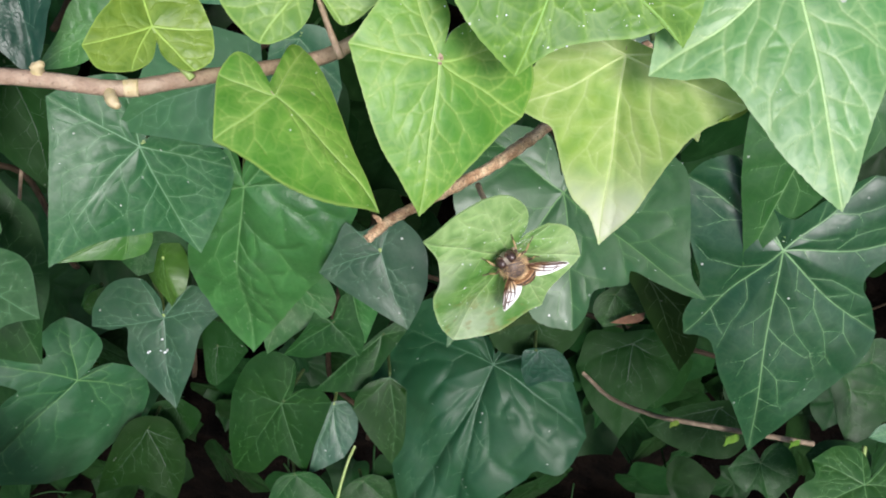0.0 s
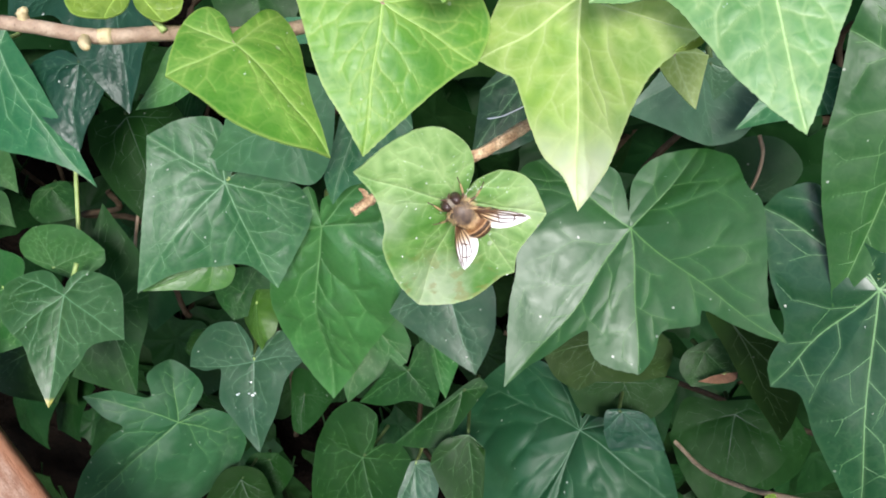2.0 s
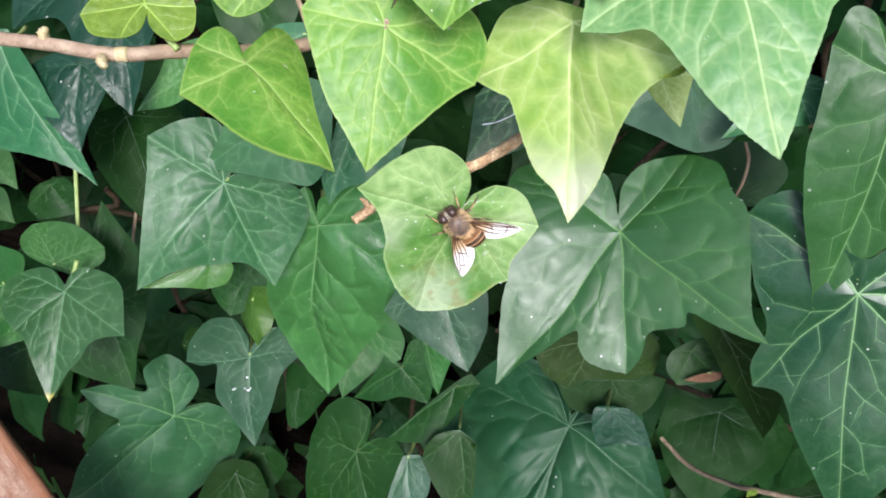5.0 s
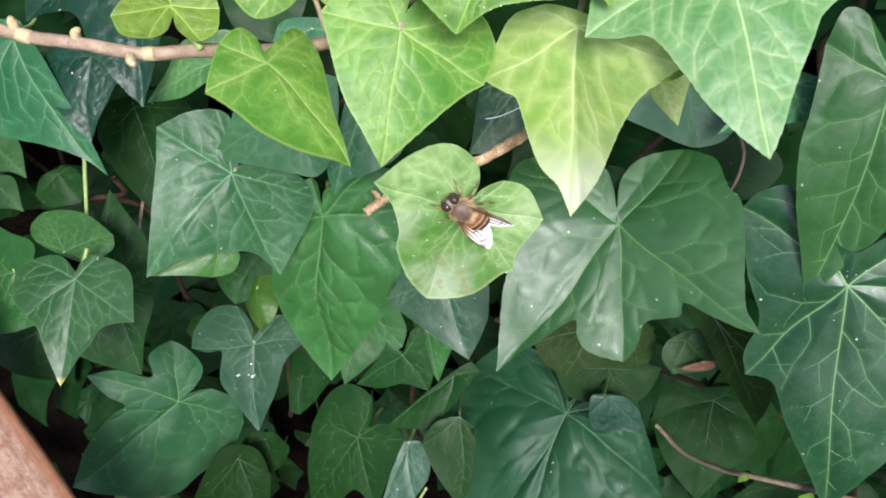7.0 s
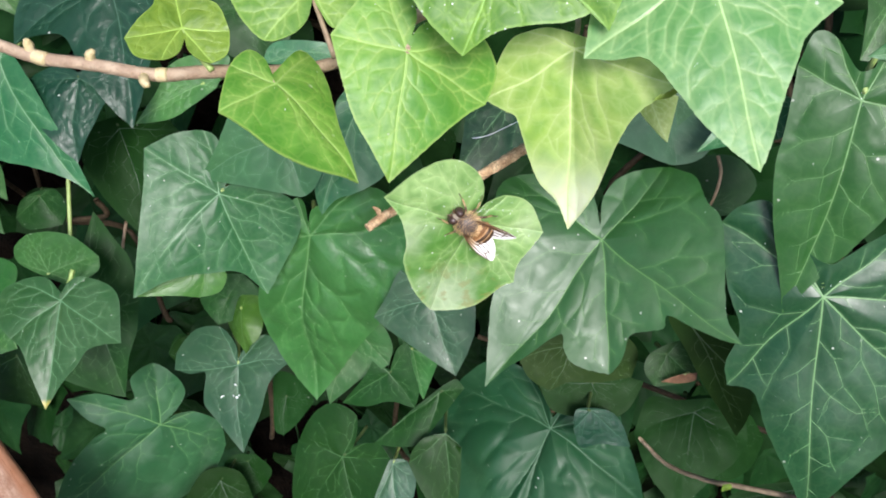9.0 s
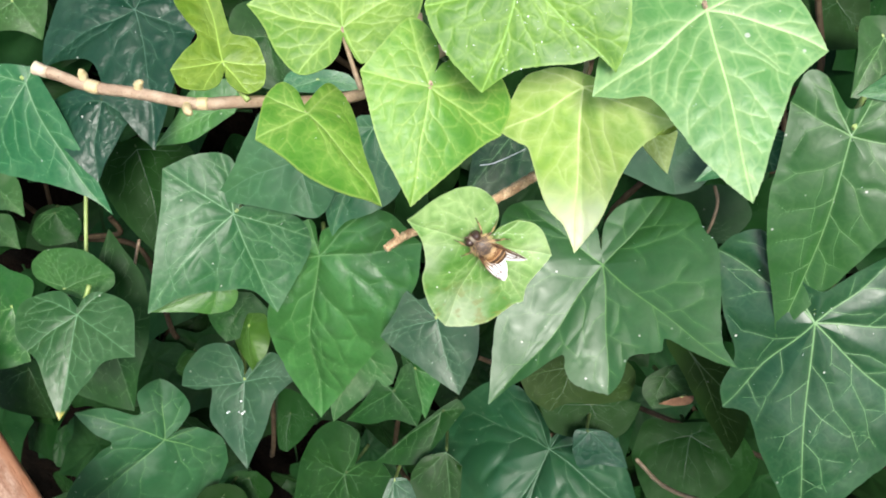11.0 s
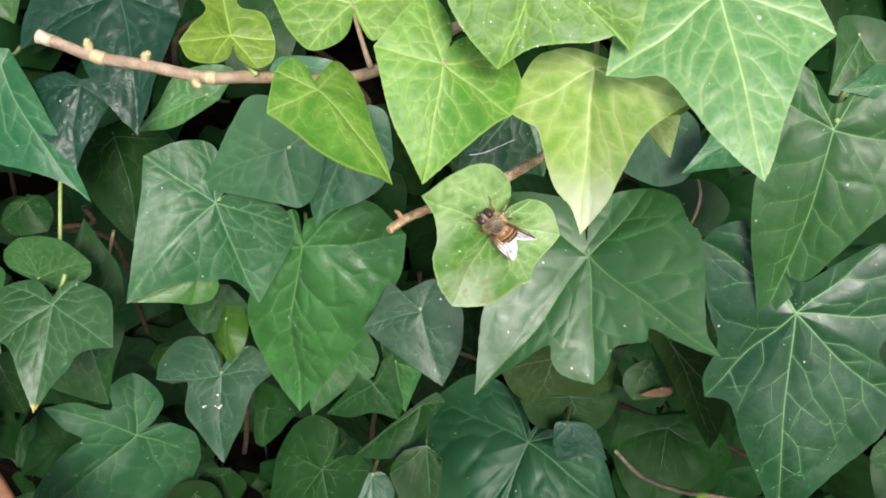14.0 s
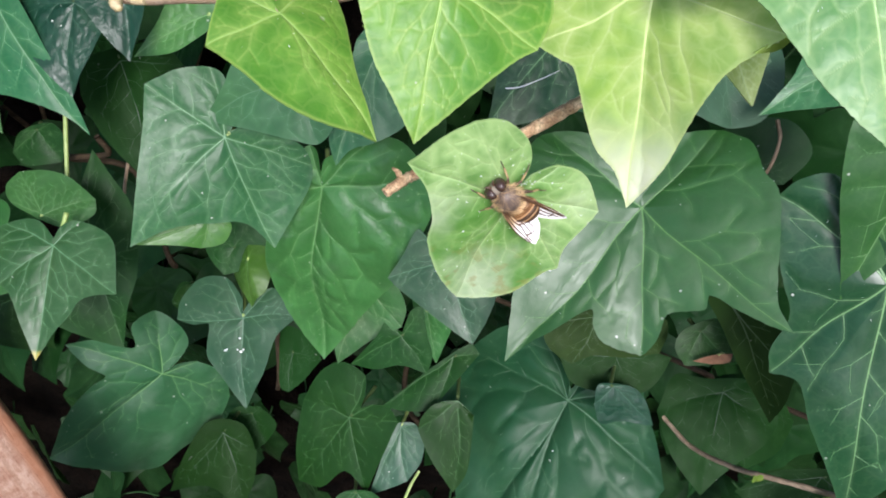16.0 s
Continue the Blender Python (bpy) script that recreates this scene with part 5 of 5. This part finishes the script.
leaf(shoot_9, "shady", (0.1041, 0.2579, 1.0290), (14.2, -43.8, 81.3), "r-48:21.3 t-0:20.5 r64:10.7 t157:17.4 r-160:28.0 r-117:25.5", (0.1052, 0.2645, 1.0241), 0.1, 0.1, 0.5)
leaf(shoot_9, "shady", (0.0631, 0.2268, 1.0490), (6.3, -45.2, 92.5), "r-45:13.5 t-0:14.8 r19:8.6 t-89:2.7 r-112:14.7 r-81:16.6", (0.0639, 0.2318, 1.0457), 0.1, 0.1, 0.5)

shoot_10 = holder("ivy_vine", (0.1818, 0.1967, 1.0133), "ivy with large dark green white-veined leaves", "ivy", "ivy in the hedge")
tube("stem", [(0.1488, 0.3143, 1.1277), (0.1545, 0.2981, 1.0942), (0.1506, 0.3098, 1.0516), (0.2104, 0.2041, 0.9256), (0.2144, 0.2056, 0.8910), (0.1926, 0.1903, 0.8712), (0.1983, 0.1741, 0.8378)], [0.0016, 0.002], STEM, shoot_10, "dark brown woody stem", 8, 6, 0.1, 102)
leaf(shoot_10, "dark2", (0.1360, 0.2023, 1.1327), (-55.5, -7.6, 167.6), "r-140:7.1 v-136:20.5 r-124:26.3 t-97:23.7 r-46:29.3 r-31:39.1 r-15:54.9 r-5:70.6 t1:88.2 r5:75.3 r12:63.3 r21:52.1 r34:43.7 r51:39.3 t89:31.8 r141:23.6 v168:20.4 r175:9.9 r180:6.9", (0.1498, 0.2340, 1.1245), -0.1, 0.1, 0.7, 16)
leaf(shoot_10, "dark", (0.1313, 0.1675, 1.0687), (-58.1, 3.3, 177.6), "r-146:19.6 v-147:36.2 r-133:41.8 t-120:42.5 r-84:33.9 r-52:35.9 r-41:49.7 t-33:57.5 r-24:53.5 r-14:66.9 r-4:86.6 t2:109.9 r12:84.6 r27:73.8 r37:68.7 t45:64.3 r51:52.0 r62:39.1 t87:56.5 r109:50.1 v128:38.7 r137:24.1 r149:13.2 r180:8.1", (0.1449, 0.1896, 1.0543), -0.1, 0.1, 0.8, 40, crease=((-8, -0.16),))
leaf(shoot_10, "shady", (0.1703, 0.1362, 0.9071), (-18.4, 6.7, -173.7), "r-157:7.2 v-116:10.6 t-85:17.9 r-60:18.4 t-37:18.5 r-19:15.3 t2:23.1 r24:19.1 t54:21.0 r88:17.9 v121:14.7 r141:7.1 n180:0.6", (0.1706, 0.1421, 0.9006), 0.1, 0.1, 0.5)
leaf(shoot_10, "dark2", (0.2111, 0.1167, 0.9302), (6.8, -5.8, 108.9), "r-136:6.7 v-114:15.8 r-76:21.6 t-40:29.2 r-24:28.0 r-14:37.6 t-0:46.2 r13:23.7 t55:28.9 r103:23.2 t162:33.5 r-169:35.5 v-160:19.2 n180:0.6", (0.2151, 0.1355, 0.9310), 0.08, 0.1, 0.5, 10)
leaf(shoot_10, "shady", (0.2119, 0.1367, 0.9196), (-0.6, -9.1, 93.7), "r-33:12.0 t-1:21.6 r35:22.4 t73:20.4 r135:13.0 v-167:10.2", (0.2146, 0.1384, 0.9119), 0.08, 0.1, 0.5)
leaf(shoot_10, "shady", (0.2173, 0.1675, 0.9290), (-4.0, 34.8, -97.0), "r-107:16.3 t-84:30.3 r-34:28.6 t-1:32.5 r45:23.8 t106:18.6 r141:13.0", (0.2137, 0.1757, 0.9210), 0.1, 0.1, 0.5)
leaf(shoot_10, "shady", (0.2065, 0.1620, 0.9739), (-24.1, 26.1, -135.5), "r-140:13.6 t-118:17.8 r-51:10.9 t1:22.6 r62:14.6 v117:11.3", (0.2046, 0.1688, 0.9691), 0.1, 0.1, 0.5)
leaf(shoot_10, "mid", (0.2175, 0.1351, 0.9551), (-22.8, 27.3, -132.5), "r-76:7.4 t1:14.6 r64:6.0 r-165:5.8 t-124:12.4", (0.2161, 0.1394, 0.9520), 0.1, 0.1, 0.4)
leaf(shoot_10, "deep", (0.1596, 0.3198, 1.1227), (-43.2, 16.2, -152.2), "r-141:14.7 t-79:25.2 r-41:24.4 t3:27.1 r42:17.3 r106:15.2", (0.1563, 0.3301, 1.1190), 0.1, 0.1, 0.5)
leaf(shoot_10, "dark2", (0.1688, 0.2816, 1.1255), (-42.7, 17.8, -150.3), "r-167:10.6 r-80:15.4 t-57:31.1 r-31:29.9 t3:38.9 r58:19.8", (0.1638, 0.2962, 1.1203), 0.1, 0.1, 0.5)
leaf(shoot_10, "mid", (0.1488, 0.2080, 1.1438), (-10.7, -66.3, 106.5), "r28:6.3 r113:5.8 t-176:9.9 r-85:8.2 r-27:8.9 t1:13.8", (0.1500, 0.2141, 1.1429), 0.1, 0.1, 0.5)


tube("dry_twig", [(0.0777, 0.1807, 0.9223), (0.0898, 0.1640, 0.9266), (0.1042, 0.1470, 0.9452), (0.1130, 0.1379, 0.9595), (0.1351, 0.1290, 0.9692), (0.1693, 0.1221, 0.9704)], [0.0011, 0.0012, 0.0013], DRY, shoot_8, "dry brown twig with small sprouts", 8, 6, 0.15, 31)
tube("dry_shoot", [(0.0988, 0.2292, 1.0799), (0.0996, 0.2216, 1.0764), (0.0965, 0.2126, 1.0709), (0.0921, 0.2086, 1.0606)], [0.0008, 0.0006], DRY, shoot_9, "thin red-brown runner", 6, 6)
tube("runner", [(-0.2214, 0.2405, 1.0627), (-0.2207, 0.2255, 1.0476), (-0.2186, 0.2115, 1.0360), (-0.2087, 0.1911, 1.0322)], [0.0011, 0.0010], PETIOLE, shoot_5, "long pale green stalk", 7, 6)
tube("runner", [(-0.0545, 0.1641, 0.8533), (-0.0584, 0.1538, 0.8522), (-0.0635, 0.1396, 0.8423), (-0.0677, 0.1269, 0.8273)], [0.0009, 0.0009], PETIOLE, shoot_7, "long pale green stalk", 7, 6)
tube("runner", [(-0.2140, 0.2500, 1.0136), (-0.2184, 0.2447, 1.0021), (-0.2222, 0.2406, 0.9915)], [0.0009, 0.0009], BARK, shoot_5, "thin brown stalk", 7, 6)
silk = tube("silk_thread", [(-0.0060, 0.2038, 1.1099), (0.0011, 0.2048, 1.1102), (0.0080, 0.2081, 1.1113), (0.0148, 0.2120, 1.1125)], [0.00022, 0.0002, 0.00012], SILK, None, "", 5, 6)
tagged(silk, "white strand of spider silk on a dark leaf", "spider silk")


def sprout(shoot, place, size, tone):
    """A tiny unfolding leaf on a twig."""
    for k, (ang, s) in enumerate(((0, 1.0), (150, 0.6))):
        m = pose(*place, 70, 0, 20 + ang)
        verts, faces, maps = leaf_data("r170:10 v120:26 t60:34 r30:36 t0:52 r-30:36 t-60:34 v-120:26 r-170:10", 0.5, 0.3, 0.6, k, 3, 6, net=False, ribs=False)[:3]
        m = m @ pose(0, 0, 0, 0, 0, 180) @ Matrix.Scale(size * s, 4)
        link_mesh("sprout", verts, faces, LEAF[tone], shoot, m, "tiny yellow-green sprouting leaf", uvs=maps)


sprout(shoot_8, (0.1090, 0.1347, 0.9646), 0.09, "lime")
sprout(shoot_8, (0.1313, 0.1244, 0.9721), 0.14, "lime")
sprout(shoot_8, (0.1579, 0.1209, 0.9757), 0.1, "lime")


def dropping(name, place, facing, size, label):
    m = look(place, tuple(a + b for a, b in zip(place, facing)))
    bm = bmesh.new()
    rng = random.Random(int(size * 1e6))
    ball(bm, (0, 0, 0), (size, size * 0.7, size * 0.25), 9, 6)
    for v in bm.verts:
        v.co *= 1 + 0.25 * noise.noise(v.co * 900)
    ob = part(name, bm, DROP, None)
    ob.matrix_basis = m
    tagged(ob, label, "bird dropping", "white droppings on the leaves")


dropping("dropping", (-0.1647, 0.1912, 0.9260), (-0.0572, -0.6122, 0.7887), 0.0007, "white bird dropping on a grey-green leaf")
dropping("dropping", (-0.1564, 0.1969, 0.9310), (-0.0572, -0.6122, 0.7887), 0.0007, "white bird dropping on a grey-green leaf")
dropping("dropping", (-0.1550, 0.1910, 0.9266), (-0.0572, -0.6122, 0.7887), 0.0009, "white bird dropping on a grey-green leaf")
dropping("dropping", (-0.1573, 0.1918, 0.9270), (-0.0572, -0.6122, 0.7887), 0.0005, "white bird dropping on a grey-green leaf")
dropping("dropping", (-0.1537, 0.1919, 0.9273), (-0.0572, -0.6122, 0.7887), 0.0006, "white bird dropping on a grey-green leaf")
dropping("dropping", (-0.1862, 0.2084, 0.9378), (-0.0572, -0.6122, 0.7887), 0.0006, "white bird dropping on a grey-green leaf")
dropping("dropping", (-0.1636, 0.1917, 0.9265), (-0.0572, -0.6122, 0.7887), 0.0005, "white bird dropping on a grey-green leaf")


# ---- drone fly ----
def fly_material(name, tone, tone2, rough=0.45, scale=900.0):
    return rough_material(name, tone, tone2, scale, rough, 0.3, dark=tuple(c * 0.5 for c in tone), depth=0.0002)


THORAX = fly_material("fly_thorax", (0.07, 0.048, 0.036), (0.15, 0.105, 0.078))
FUR = fly_material("fly_fur", (0.58, 0.38, 0.17), (0.72, 0.51, 0.27), 0.7)
AMBER = fly_material("fly_amber", (0.13, 0.058, 0.022), (0.24, 0.115, 0.04), 0.35)
BLACK = fly_material("fly_black", (0.045, 0.024, 0.012), (0.08, 0.042, 0.02), 0.35)
EYE_M = fly_material("fly_eye", (0.028, 0.014, 0.01), (0.045, 0.024, 0.016), 0.25)
FACE = fly_material("fly_face", (0.15, 0.12, 0.085), (0.24, 0.2, 0.14), 0.6)
BAND = fly_material("fly_band", (0.36, 0.20, 0.085), (0.46, 0.28, 0.13), 0.6)
WING_VEIN = fly_material("wing_vein", (0.07, 0.032, 0.014), (0.12, 0.058, 0.024), 0.4)
LEG_M = fly_material("fly_leg", (0.06, 0.035, 0.02), (0.12, 0.07, 0.035), 0.4)
LEG_PALE = fly_material("fly_leg_pale", (0.3, 0.2, 0.085), (0.38, 0.26, 0.12), 0.5)


def wing_material():
    m, nt, bsdf = blank("wing_membrane")
    tc = nt.nodes.new("ShaderNodeTexCoord")
    n = node(nt, "ShaderNodeTexNoise", Scale=500.0, Detail=2.0)
    nt.links.new(tc.outputs["Object"], n.inputs["Vector"])
    sep = nt.nodes.new("ShaderNodeSeparateXYZ")
    nt.links.new(tc.outputs["Object"], sep.inputs[0])
    out = ramp(nt, sep.outputs[0], -0.0028, -0.0062)
    tint = blend(nt, n.outputs[0], (0.66, 0.43, 0.22), (0.80, 0.58, 0.35))
    nt.links.new(blend(nt, out, tint, (0.95, 0.93, 0.92)), bsdf.inputs["Base Color"])
    bsdf.inputs["Roughness"].default_value = 0.22
    nt.links.new(maths(nt, "ADD", maths(nt, "MULTIPLY", out, 0.22), 0.72), bsdf.inputs["Alpha"])
    b = node(nt, "ShaderNodeBump", Strength=0.5, Distance=0.0001)
    nt.links.new(n.outputs[0], b.inputs["Height"])
    nt.links.new(b.outputs[0], bsdf.inputs["Normal"])
    return m


WING = wing_material()


def wing_half(y):
    """Half breadth of a wing at the share y of its length: fore and hind edge."""
    fore = 0.00115 * math.sin(math.pi * min(1, y * 0.94 + 0.06)) ** 0.6
    hind = 0.0033 * (math.sin(math.pi * min(1, y ** 0.85)) ** 0.75) * (0.75 + 0.45 * y)
    return fore, hind


def wing(fly, side, place):
    """A clear wing that points backwards (-x), its fore edge outwards; veins are fine ribs on it."""
    length, n, k = 0.0115, 18, 6
    verts, faces = [], []
    for i in range(n + 1):
        y = i / n
        fore, hind = wing_half(y)
        for j in range(k + 1):
            w = fore - (fore + hind) * j / k
            z = 0.00022 * math.sin(j * 2.1 + 0.5) * math.sin(math.pi * y) - 0.0006 * y * y
            verts.append((-length * y, side * w, z))
    for i in range(n):
        for j in range(k):
            a = i * (k + 1) + j
            faces.append((a, a + 1, a + k + 2, a + k + 1))
    ob = link_mesh("wing", verts, faces, WING, fly, None, "clear brownish wing with brown veins")
    ob.matrix_basis = place
    def at(y, share):
        fore, hind = wing_half(y)
        return (-length * y, side * (fore - (fore + hind) * share), 0.0001 - 0.0006 * y * y + 0.00018 * math.sin(share * 12.6 + 0.5) * math.sin(math.pi * y))
    paths = (
        [(0.0, 0.3), (0.3, 0.02), (0.6, 0.01), (0.9, 0.05)], [(0.02, 0.35), (0.3, 0.12), (0.6, 0.12), (0.85, 0.1)], [(0.05, 0.4), (0.3, 0.24), (0.5, 0.3), (0.68, 0.22), (0.93, 0.22)],
        [(0.05, 0.45), (0.3, 0.4), (0.55, 0.45), (0.85, 0.45)], [(0.08, 0.5), (0.3, 0.58), (0.5, 0.62), (0.7, 0.7)], [(0.1, 0.6), (0.25, 0.75), (0.42, 0.92)],
        [(0.42, 0.26), (0.46, 0.44), (0.5, 0.62)], [(0.7, 0.22), (0.74, 0.45), (0.72, 0.68)],
    )
    v2, f2 = [], []
    for p in paths:
        v, f = tube_data([at(*q) for q in p], [0.00015, 0.00012, 0.00007], 5, 3)
        o = len(v2)
        v2 += v
        f2 += [tuple(i + o for i in q) for q in f]
    link_mesh("wing_venation", v2, f2, WING_VEIN, ob)["kind"] = "stuff"
    return ob


def leg(fly, hip, knee, ankle, toe):
    femur = tube_data([hip, tuple((a + b) / 2 + (0.0001 if i == 2 else 0) for i, (a, b) in enumerate(zip(hip, knee))), knee], [0.0002, 0.00034, 0.0002], 7, 3)
    ob = link_mesh("leg", *femur, LEG_M, fly)
    mid = tuple((a + b) / 2 for a, b in zip(knee, ankle))
    link_mesh("shin", *tube_data([knee, mid, ankle], [0.00017, 0.00023, 0.00014], 6, 3), LEG_PALE, ob, None, "pale shin")
    mid = tuple((a + b) / 2 + (0.00012 if i == 2 else 0) for i, (a, b) in enumerate(zip(ankle, toe)))
    link_mesh("foot", *tube_data([ankle, mid, toe], [0.00012, 0.0001, 0.00009], 5, 3), LEG_M, ob)


def drone_fly():
    """A drone fly, head along +x, its feet at z = 0, the thorax 2.6 mm up."""
    fly = holder("drone_fly", (0, 0, 0), "brown and amber drone fly resting on a dusty ivy leaf", "fly")
    bm = bmesh.new()
    ball(bm, (0, 0, 0.0027), (0.0024, 0.0021, 0.00185), 20, 14)
    fuzz(bm, (0, 0, 0.0027), (0.0024, 0.0021, 0.00185), 500, 0.0005, 1)
    thorax = part("thorax", bm, THORAX, fly, "dark brown hairy thorax")
    bm = bmesh.new()
    for s in (-1, 1):
        fuzz(bm, (0, s * 0.0003, 0.0026), (0.0025, 0.0022, 0.0014), 620, 0.0008, 4 + s, -0.6)
    part("fur", bm, FUR, thorax, "golden fur")
    bm = bmesh.new()
    ball(bm, (-0.0021, 0, 0.0034), (0.0007, 0.0012, 0.0006), 14, 8)
    part("scutellum", bm, AMBER, thorax, "amber shield behind the thorax")
    bm = bmesh.new()
    fuzz(bm, (-0.0021, 0, 0.0034), (0.0008, 0.0014, 0.0006), 260, 0.0007, 9)
    part("collar_fur", bm, FUR, thorax, "golden fur")
    abd = shape("abdomen", [(-0.0019, 0.0013, 0.0026), (-0.0025, 0.0021, 0.0026), (-0.0034, 0.0024, 0.0026), (-0.0042, 0.0025, 0.0025), (-0.0051, 0.0023, 0.0024),
                            (-0.0059, 0.0018, 0.0022), (-0.0066, 0.0011, 0.0020), (-0.0070, 0.0004, 0.0019)], AMBER, fly, "amber abdomen with dark bands", 20, 0.62)
    for x, w, r, mat, kind in ((-0.0040, 0.00016, 0.00256, BAND, "pale_band"), (-0.0053, 0.00014, 0.00232, BAND, "pale_band"), (-0.0047, 0.00045, 0.00252, BLACK, "dark_band"),
                               (-0.0059, 0.0005, 0.00195, BLACK, "dark_band")):
        shape(kind, [(x + w, r * 0.95, 0.00255), (x + w * 0.6, r, 0.00255), (x - w * 0.6, r * 0.995, 0.0025), (x - w, r * 0.93, 0.0025)], mat, abd, "", 20, 0.63)
    bm = bmesh.new()
    ball(bm, (0.0032, 0, 0.0024), (0.0010, 0.0016, 0.0013))
    head = part("head", bm, FACE, fly, "pale face")
    for s in (-1, 1):
        bm = bmesh.new()
        ball(bm, (0.0033, s * 0.0010, 0.0026), (0.00105, 0.00105, 0.00135), 16, 12)
        part("eye", bm, EYE_M, head, "large dark brown eye")
        link_mesh("antenna", *tube_data([(0.0041, s * 0.0003, 0.0027), (0.0046, s * 0.0005, 0.0027), (0.0051, s * 0.0010, 0.0027)], [0.0002, 0.00022, 0.00005], 6, 3), BLACK, head)
    for s in (-1, 1):
        leg(fly, (0.0013, s * 0.0012, 0.0016), (0.0026, s * 0.0024, 0.0019), (0.0036, s * 0.0030, 0.0006), (0.0048, s * 0.0034, 0.0002))
        leg(fly, (0.0002, s * 0.0015, 0.0014), (0.0002, s * 0.0034, 0.0018), (-0.0002, s * 0.0046, 0.0006), (0.0004, s * 0.0060, 0.0002))
        leg(fly, (-0.0010, s * 0.0014, 0.0014), (-0.0032, s * 0.0031, 0.0017), (-0.0048, s * 0.0036, 0.0006), (-0.0064, s * 0.0042, 0.0002))
    return fly, wing(fly, 1, pose(-0.0004, 0.0017, 0.0036)), wing(fly, -1, pose(-0.0004, -0.0017, 0.0036))


FLY, WING_A, WING_B = drone_fly()


def motions():
    """The fly shifts on its leaf and draws its wings in."""
    a = pose(0.01162, 0.07656, 1.18851, -79.3, -59.6, -165.7)
    b = pose(0.01053, 0.07634, 1.19100, -81.3, -51.6, -163.3)
    walk(FLY, [(0, a), (4.9, a), (5.3, b), (16, b)])
    for w, s, fold, turn in ((WING_A, 1, 12, -9), (WING_B, -1, -30, 7)):
        x, y, z = w.matrix_basis.translation
        wide, shut = pose(x, y, z, s * 8, 0, -s * 31), pose(x, y, z, fold, 0, turn)
        walk(w, [(0, wide), (4.9, wide), (5.5, shut), (16, shut)])


motions()
